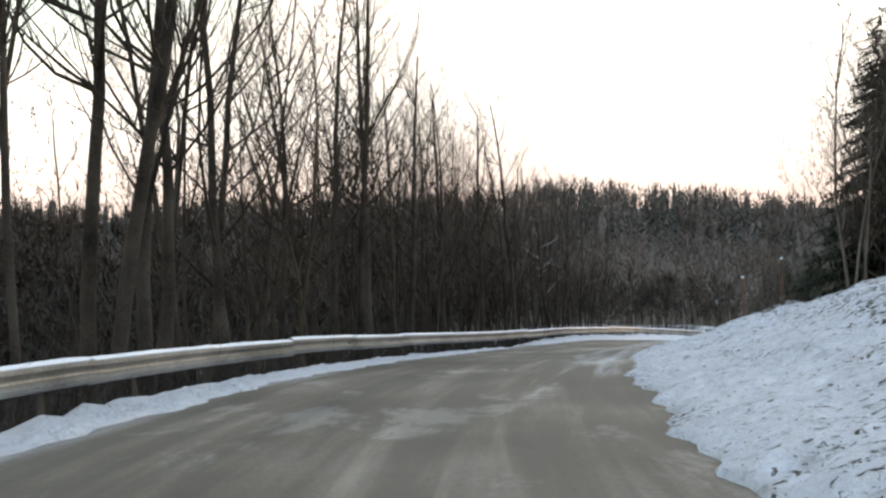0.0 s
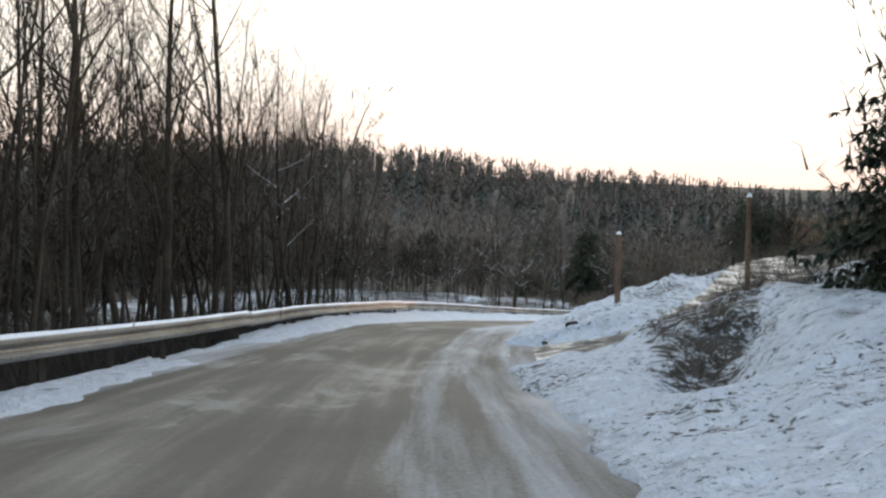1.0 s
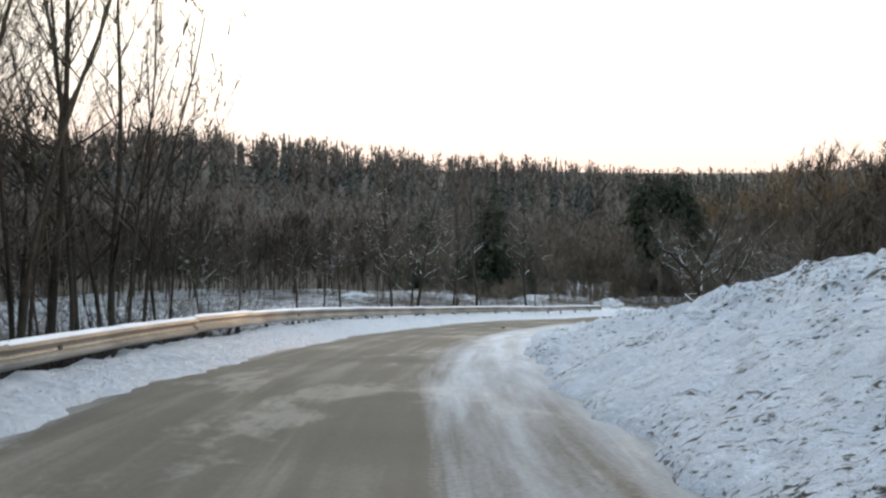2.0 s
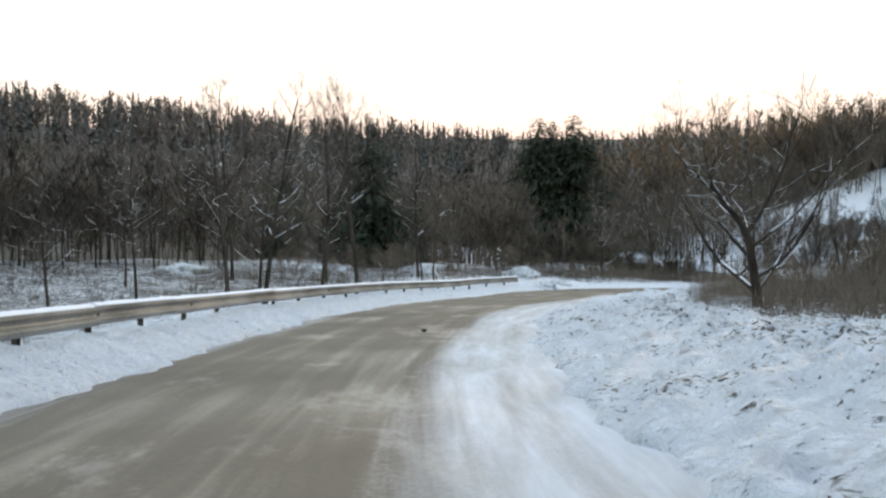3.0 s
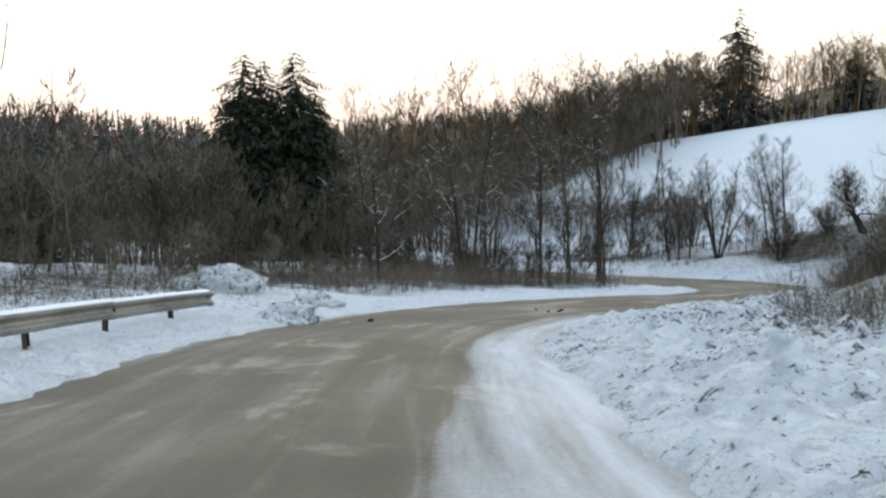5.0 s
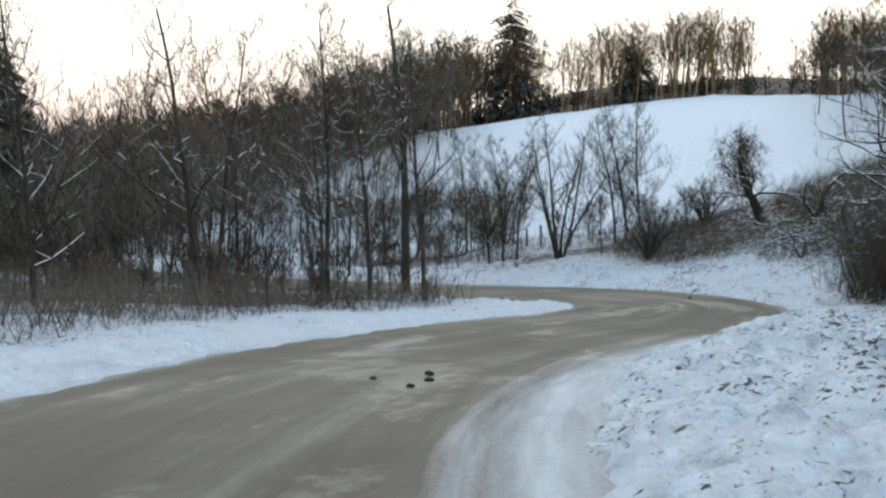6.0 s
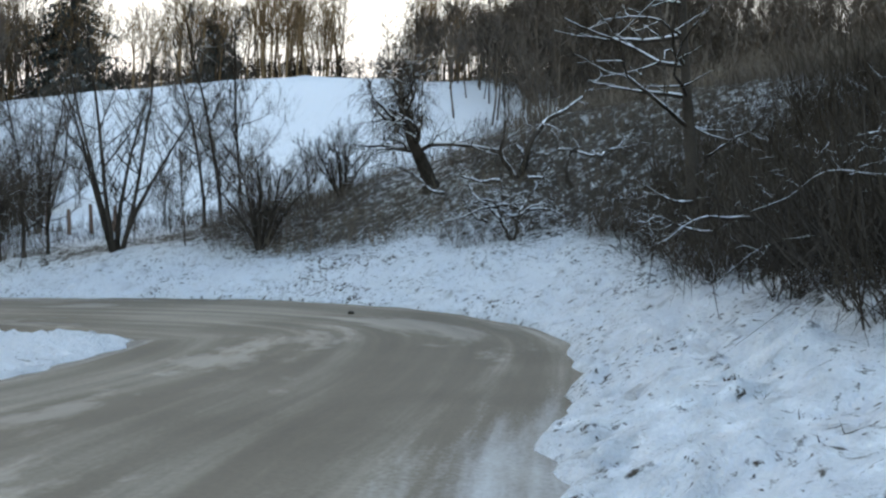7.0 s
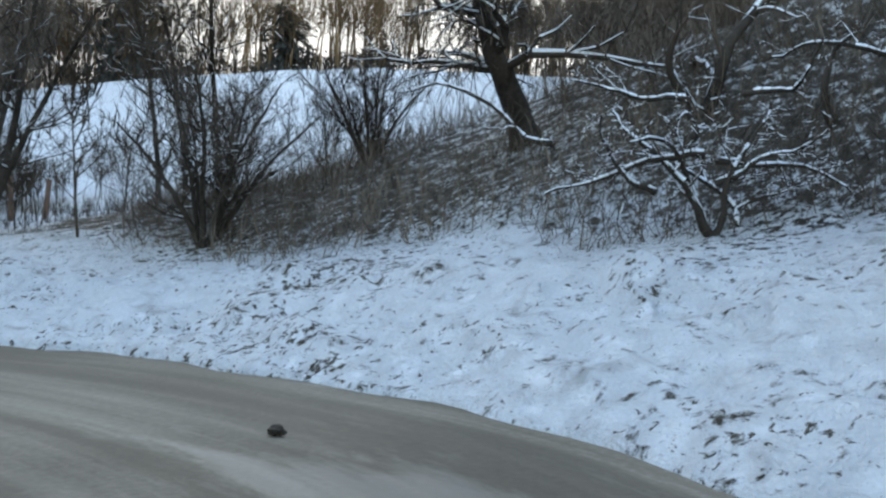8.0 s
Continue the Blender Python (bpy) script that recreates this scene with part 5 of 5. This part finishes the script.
scatter("skyline_wood", DENSE, x, y, 3.5 + 3.0 * r_.rand(170), M_TWIG, 41, "dense brown wood on the rise beside the field", "woods")
x, y = 68 + 13 * r_.rand(34), 128 + 15 * r_.rand(34)
ok = clear_of_road(x, y, 4)
scatter("bend_saplings", WOODS, x[ok], y[ok], 4.5 + 3.0 * r_.rand(ok.sum()), M_TWIG, 45, "slim young trees inside the bend", "trees")
x, y = 64 + 21 * r_.rand(150), 119.5 + 14 * r_.rand(150)
ok = clear_of_road(x, y, 3.0)
scatter("bend_thicket", DENSE, x[ok], y[ok], 0.8 + 1.5 * r_.rand(ok.sum()), M_BRUSH, 39, "dark brambles crowded inside the bend", "shrubs")
x, y = 118.5 + 5 * r_.rand(130), 146 + 28 * r_.rand(130)
scatter("field_hedgerow", DENSE, x, y, 1.6 + 1.8 * r_.rand(130), M_BRUSH, 40, "dark hedgerow across the lower field", "shrubs")
r_ = np.random.RandomState(17)
x, y = 20 + 18 * r_.rand(90), 56 + 15 * r_.rand(90)
ok = (x - 11.9 > 1.25 * (y - 55.2)) & clear_of_road(x, y, 7) & (side_road_offset(x, y)[0] > 2.5)
scatter("crest_shrubs", DENSE, x[ok], y[ok], 2.0 + 2.2 * r_.rand(ok.sum()), M_BRUSH, 18, "bare shrubs along the crest above the side road", "shrubs")
x, y = 128 + 66 * r_.rand(300), 88 + 60 * r_.rand(300)
p_ = (x - 93) * -0.43 + (y - 124) * 0.9
ok = (p_ < -24 + 3 * np.sin(x * 0.5)) & (p_ > -62)
scatter("hill_crest_wood", DENSE, x[ok], y[ok], 4.5 + 4.0 * r_.rand(ok.sum()), M_BRUSH, 49, "dense dark wood along the hilltop", "woods")
n = 700
x, y = 80 + 115 * rw.rand(n), 66 + 66 * rw.rand(n)
ok = ((x - 93) * -0.43 + (y - 124) * 0.9 < -24 + 5 * np.sin(x * 0.7)) & clear_of_road(x, y, 9)
scatter("hill_wood", WOODS, x[ok], y[ok], 6 + 5 * rw.rand(ok.sum()), M_TWIG, 48, "dense bare wood on the hill above the bend", "woods")


n = 190
x, y = 86 + 62 * rw.rand(n), 92 + 30 * rw.rand(n)
ok = ((x - 93) * -0.43 + (y - 124) * 0.9 < -15) & clear_of_road(x, y, 8)
scatter("hill_shrubs", DENSE, x[ok], y[ok], 1.2 + 2.4 * rw.rand(ok.sum()), M_BRUSHLIGHT, 50, "brown bare shrubs over the hillside", "shrubs")


def brush(name, n, xs, ys, lo, hi, seed, material, label, category="shrubs", width=0.006, fan=3, lie=0.75):
    """Countless thin stems, each with a few side twigs."""
    r = np.random.RandomState(seed)
    z = land(xs, ys)
    h = lo + (hi - lo) * r.rand(len(xs))
    p0 = np.stack([xs, ys, z - 0.05], 1)
    d = r.randn(len(xs), 3) * lie
    d[:, 2] = 1
    d /= np.linalg.norm(d, axis=1)[:, None]
    mid = p0 + d * (h * 0.55)[:, None]
    d2 = d + r.randn(len(xs), 3) * 0.5
    d2 /= np.linalg.norm(d2, axis=1)[:, None]
    tip = mid + d2 * (h * 0.5)[:, None]
    w = width * (0.6 + 0.8 * r.rand(len(xs)))
    pieces = [prisms(p0, mid, w, w * 0.7, 2), prisms(mid, tip, w * 0.8, None, 1)]
    for _ in range(fan):
        u = r.rand(len(xs), 1)
        b = p0 + (mid - p0) * u
        dd = r.randn(len(xs), 3) * 0.7
        dd[:, 2] += 0.4
        dd /= np.linalg.norm(dd, axis=1)[:, None]
        pieces.append(prisms(b, b + dd * (h * (0.25 + 0.35 * r.rand(len(xs))))[:, None], w * 0.7, None, 1))
    v, t = join(pieces)
    return tagged(new(name, array_mesh(name, v, t, [material])), label, category, kind="stuff")


def box_xy(n, x0, x1, y0, y1, seed):
    r = np.random.RandomState(seed)
    return x0 + (x1 - x0) * r.rand(n), y0 + (y1 - y0) * r.rand(n)


x, y = box_xy(34000, 68.5, 84, 94, 112.4, 51)
k, off = nearest(x, y)
ok = (np.abs(off) - CL[k, 3] > 2.1 + 0.25 * np.sin(x * 1.3) + 0.2 * np.sin(x * 3.7)) & (y < 110.9 + 0.22 * (x - 78) + 0.3 * np.sin(x * 2.1)) & (x < 82.4 - 0.2 * (y - 111) + 0.3 * np.sin(y * 2.7))
brush("thicket", 0, x[ok], y[ok], 0.6, 2.7, 52, M_BRUSH, "dense dark thicket of bare stems beside the bend", width=0.007, fan=4, lie=1.3)
x, y = box_xy(45000, 80, 106, 103, 123, 53)
k, off = nearest(x, y)
d = np.abs(off) - CL[k, 3]
ok = (d > 3.5 + 0.4 * np.sin(x * 1.7 + y)) & (y < 124 - 0.10 * (x - 80)) & ((x - 88) ** 2 + (y - 117.2) ** 2 > 1.0)
ok &= ((x - 93) * -0.43 + (y - 124) * 0.9 < 1 - 0.3 * np.maximum(x - 93, 0))
brush("bank_brush", 0, x[ok], y[ok], 0.3, 1.15, 54, M_BANK, "low brown brush over the bank below the field", width=0.006, fan=2, lie=1.2)
x, y = box_xy(6500, 84, 104, 119, 140, 55)
ok = clear_of_road(x, y, 6)
brush("field_foot_brush", 0, x[ok], y[ok], 0.3, 0.9, 56, M_BRUSH, "scrubby stems along the foot of the field", width=0.006)
x, y = by_road(15000, s_at(19, 72), s_at(52, 109), 3.9, 13, -1, 57, 1.0)
ok = clear_of_road(x, y, 4.2) & (waves(x, y, 3.0, 6) > -0.35)
x, y = x[ok], y[ok]
brush("roadside_brush", 0, x, y, 0.3, 1.7, 58, M_BRUSHLIGHT, "reddish-brown dead weeds beside the road", width=0.005)
x, y = by_road(70, s_at(21, 75), s_at(50, 108), 6.0, 16, -1, 87)
ok = clear_of_road(x, y, 6) & (np.hypot(x - 33, y - 79) > 1.5)
scatter("roadside_shrubs", DENSE, x[ok], y[ok], 0.9 + 1.5 * np.random.RandomState(88).rand(ok.sum()), M_BRUSHLIGHT, 89, "brown bare shrubs among the roadside weeds", "shrubs")
x, y = by_road(9500, s_at(37, 97), s_at(72, 114.5), 2.8, 13, 1, 59, 0.8)
brush("verge_weeds", 0, x, y, 0.25, 0.9, 60, M_BRUSHLIGHT, "dead weeds and brambles along the valley verge", width=0.005)
x, y = by_road(3000, s_at(8, 48), s_at(20, 74), 6, 14, -1, 61, 1.0)
brush("bank_weeds", 0, x, y, 0.3, 1.2, 62, M_BRUSHLIGHT, "brown weeds on the snowy bank", width=0.005)


def tufts(name, x, y, lo, hi, seed, label):
    """Dead grass standing out of the snow, blade by blade."""
    r = np.random.RandomState(seed)
    n_ = len(x)
    z = land(x, y)
    pieces = []
    wide = 0.003 + 0.004 * r.rand(n_)
    for b in range(7):
        o = r.randn(n_, 2) * (0.03 + 0.06 * r.rand(n_, 1))
        p0 = np.stack([x + o[:, 0], y + o[:, 1], z + 0.0], 1)
        d = r.randn(n_, 3) * 0.6
        d[:, 2] = 0.2 + 0.5 * r.rand(n_)
        d /= np.linalg.norm(d, axis=1)[:, None]
        pieces.append(prisms(p0, p0 + d * (lo + (hi - lo) * r.rand(n_, 1)), wide, None, 1))
    v, t = join(pieces)
    return tagged(new(name, array_mesh(name, v, t, [M_GRASS])), label, "grass", kind="stuff")


x, y = by_road(5000, s_at(9, 50), s_at(66, 113.7), 0.7, 9, -1, 63, 0.9)
tufts("bank_grass", x, y, 0.02, 0.08, 64, "dead grass tufts standing through the snow")
x, y = by_road(2200, s_at(66, 113.7), s_at(79.5, 126), 0.7, 9, -1, 65, 0.9)
tufts("bend_grass", x, y, 0.015, 0.06, 66, "dead grass tufts on the snowy bank of the bend")
x, y = by_road(1800, s_at(-1, -2), s_at(2, 28), 0.8, 9, -1, 67, 0.9)
tufts("cutting_grass", x, y, 0.03, 0.10, 68, "sparse dead grass on the steep snowy bank")

x, y = box_xy(6000, 6.4, 12.0, 29.4, 37.6, 69)
ok = (side_road_offset(x, y)[0] > 1.15) & (np.abs(x - 7.4 - 0.5 * (y - 30.6)) < 0.14 + 0.09 * (y - 29.8) + 0.15 * np.sin(y * 3.2))
brush("ditch_reeds", 0, x[ok], y[ok], 0.10, 0.5, 70, M_BRUSHLIGHT, "brown reeds and stones in the ditch mouth", width=0.006)

u_ = np.random.RandomState(96).rand(420)
x = 59.7 + 19.5 * u_ + 0.10 * np.random.RandomState(97).randn(420)
y = 108.55 + 3.6 * u_ + 0.07 * np.random.RandomState(98).randn(420)
tufts("runnel_grass", x, y, 0.03, 0.10, 99, "dark grass along a runnel in the snowy verge")
x, y = by_road(6500, s_at(14, 62), s_at(41, 101), 3.0, 18, 1, 79, 0.8)
ok = waves(x, y, 4.0, 14) > -0.15
x, y = x[ok], y[ok]
brush("valley_weeds", 0, x, y, 0.3, 1.3, 80, M_BRUSHLIGHT, "brown weeds and saplings below the guard rail", width=0.006)
x, y = by_road(19000, s_at(-2, -8), s_at(15, 64), 1.7, 15, 1, 85, 1.4)
x2, y2 = by_road(6000, s_at(8, 48), s_at(15, 64), 3.0, 26, 1, 90, 1.0)
x, y = np.append(x, x2), np.append(y, y2)
brush("slope_brush", 0, x, y, 0.5, 2.4, 86, M_BARK, "dark tangled brush on the slope behind the guard rail", width=0.008, fan=3, lie=0.8)
x, y = box_xy(5600, 55, 79, 117.6, 126, 71)
ok = clear_of_road(x, y, 2.4)
brush("verge_bramble", 0, x[ok], y[ok], 0.4, 1.5, 72, M_BRUSHLIGHT, "brown brambles on the inside of the bend", width=0.007)
x, y = box_xy(4500, 13, 32, 22, 42, 73)
ok = side_road_offset(x, y)[0] > 3.2
brush("hillside_brush", 0, x[ok], y[ok], 0.6, 2.2, 74, M_BRUSHLIGHT, "dead brush on the bank beside the side road", width=0.009)
x, y = box_xy(110, 14, 36, 20, 44, 75)
ok = side_road_offset(x, y)[0] > 3.5
scatter("hillside_shrubs", DENSE, x[ok], y[ok], 2.0 + 2.6 * rw.rand(ok.sum()), M_TWIG, 76, "bare shrubs on the bank beside the side road", "shrubs")
x, y = by_road(130, s_at(39, 99), s_at(72, 114.5), 4.5, 14, 1, 77)
scatter("verge_shrubs", DENSE, x, y, 0.7 + 1.3 * rw.rand(len(x)), M_BRUSHLIGHT, 78, "small bare shrubs on the valley side of the road", "shrubs")

x, y = box_xy(700, 11.4, 14.2, 37.2, 39.4, 81)
ok = side_road_offset(x, y)[0] > 1.25
brush("side_road_weeds", 0, x[ok], y[ok], 0.3, 1.2, 82, M_BRUSH, "brown weeds at the edge of the side road", width=0.006)
r_ = np.random.RandomState(9)
y = 26 + 10 * r_.rand(44)
x = -0.5 + 0.6 * (y - 9.9) + 5.0 * r_.rand(44)
scatter("bank_saplings", ROW, x[:22], y[:22], 5.0 + 3.5 * r_.rand(22), M_TWIG, 83, "finely twigged trees crowded on the snowy bank", "trees")
scatter("bank_shrubs", DENSE, x[22:], y[22:], 2.0 + 2.5 * r_.rand(22), M_BRUSH, 84, "dark bare shrubs crowded on the snowy bank", "shrubs")

x, y = box_xy(330, 73, 97, 124, 143, 91)
side_ = -(x - 93) * 0.43 + (y - 124) * 0.90
ok = clear_of_road(x, y, 3.5) & (side_ > 6)
scatter("field_foot_shrubs", DENSE, x[ok], y[ok], 0.8 + 1.4 * np.random.RandomState(92).rand(ok.sum()), M_BRUSH, 93, "dark brambles and shrubs below the field", "shrubs")
x, y = box_xy(9000, 73, 97, 122, 143, 94)
side_ = -(x - 93) * 0.43 + (y - 124) * 0.90
ok = clear_of_road(x, y, 2.8) & (side_ > 5)
brush("field_foot_weeds", 0, x[ok], y[ok], 0.3, 1.2, 95, M_BRUSHLIGHT, "brown weeds below the field", width=0.007, fan=2)

# ---- marker poles ----
def marker_pole(x, y, height, radius, label):
    root = tagged(new("marker_pole"), label, "pole")
    bm = bmesh.new()
    bmesh.ops.create_cone(bm, segments=14, radius1=radius, radius2=radius * 0.93, depth=height + 0.5, cap_ends=True, matrix=Matrix.Translation((0, 0, (height - 0.5) / 2)))
    shaft = part("shaft", bm, M_WOOD, root)
    bm = bmesh.new()
    bmesh.ops.create_cone(bm, segments=14, radius1=radius * 1.02, radius2=radius * 0.5, depth=0.07, cap_ends=True, matrix=Matrix.Translation((0, 0, height + 0.033)))
    part("snow_cap", bm, M_PURE, shaft, "small cap of snow")
    place(root, x, y, 0, 1, 0.0, (1.0, -1.0))


marker_pole(12.4, 44.9, 1.75, 0.075, "weathered wooden marker pole standing in snow")
marker_pole(11.65, 37.3, 1.75, 0.05, "thin weathered pole at the side road")

# ---- field fence ----
def fence_post(x, y, h):
    root = tagged(new("fence_post"), "short weathered fence post at the field", "fence post", group="field fence")
    bm = bmesh.new()
    bmesh.ops.create_cone(bm, segments=9, radius1=0.07, radius2=0.055, depth=h + 0.3, cap_ends=True, matrix=Matrix.Translation((0, 0, (h - 0.3) / 2)))
    part("shaft", bm, M_WOOD, root)
    place(root, x, y, 0, 1, 0.0, (rs.uniform(-5, 5), rs.uniform(-5, 5)))


for i in range(5):
    fence_post(91.6 + 0.4 * i, 130.3 - 0.55 * i, 0.85 + 0.1 * (i % 2))

# ---- earth clods on the asphalt and snow ----
def clod(x, y, size, seed, label):
    rng_ = random.Random(seed)
    bm = bmesh.new()
    bmesh.ops.create_icosphere(bm, subdivisions=2, radius=size)
    for v in bm.verts:
        v.co *= rng_.uniform(0.7, 1.25)
        v.co.z = max(v.co.z * 0.6, -size * 0.25)
    me = bpy.data.meshes.new("earth_clod")
    bm.to_mesh(me)
    bm.free()
    me.materials.append(M_CLOD)
    ob = tagged(new("earth_clod", me), label, "clod", group="clods on the road")
    k, off = nearest(np.array([x]), np.array([y]))
    z = float(CL[k[0], 2]) + 0.03 if abs(off[0]) < CL[k[0], 3] else ground_at(x, y)
    ob.location = (x, y, z + size * 0.2)


for i, (x, y, s) in enumerate([(23.3, 78.3, 0.06), (22.2, 83.9, 0.07), (57.0, 111.0, 0.06), (56.2, 110.7, 0.05), (57.6, 111.4, 0.06), (56.6, 111.5, 0.04), (48.6, 109.2, 0.07), (78.3, 115.8, 0.055), (9.2, 38.6, 0.05), (24.0, 86.0, 0.06)]):
    clod(x, y, s, 200 + i, "dark clod of frozen earth on the asphalt")
for i, (x, y, s) in enumerate([(10.5, 42.9, 0.16), (9.7, 42.5, 0.07), (9.5, 43.3, 0.08), (9.2, 43.0, 0.06), (10.9, 42.5, 0.06), (9.9, 43.9, 0.05)]):
    clod(x, y, s, 230 + i, "dark clod of earth on the snowy mound")

# ---- snow heap over the rail's end, and mounds behind it ----
def heap(x, y, lx, ly, h, turn, seed, label):
    rng_ = random.Random(seed)
    bm = bmesh.new()
    bmesh.ops.create_icosphere(bm, subdivisions=4, radius=1)
    off_ = Vector((seed * 3.1, seed * 1.7, 0))
    for v in bm.verts:
        n1 = noise.noise(v.co * 1.6 + off_) * 0.45 + noise.noise(v.co * 4.0 + off_) * 0.26 + noise.noise(v.co * 9.0 + off_) * 0.12
        v.co *= 1 + n1
        v.co.z = max(v.co.z, -0.35)
        v.co = Vector((v.co.x * lx, v.co.y * ly, v.co.z * h))
    for f_ in bm.faces:
        f_.smooth = True
    me = bpy.data.meshes.new("snow_mound")
    bm.to_mesh(me)
    bm.free()
    me.materials.append(M_HEAP)
    at_ = me.attributes.new("litter", 'FLOAT', 'POINT')
    at_.data.foreach_set("value", np.full(len(me.vertices), 0.2, np.float32))
    ob = tagged(new("snow_mound", me), label, "snow mound")
    ob.matrix_basis = Matrix.Translation((x, y, ground_at(x, y) - 0.05)) @ pose(0, 0, 0, 0, 0, turn)


heap(49.1, 116.0, 1.3, 1.0, 0.6, 70, 8, "snow-covered heap of brush on the valley side")
heap(40.5, 112.5, 1.3, 0.9, 0.5, 60, 10, "rough snowy hummock below the guard rail")
heap(46.9, 110.1, 0.95, 0.75, 0.55, 35, 1, "rough snow heap burying the end of the guard rail")
heap(47.9, 110.9, 0.6, 0.5, 0.35, 80, 7, "lump of ploughed snow beside the rail end")
heap(49.8, 112.9, 0.8, 0.6, 0.4, 20, 2, "snow heap with weeds behind the verge")
heap(43.0, 117.5, 1.9, 1.0, 0.42, 30, 3, "snow-covered mound on the valley floor")
heap(36.0, 115.0, 1.8, 1.1, 0.42, 50, 4, "snow-covered mound among the trees")
heap(27.0, 112.0, 1.6, 1.0, 0.38, 40, 5, "broad snow-covered mound among the trees")
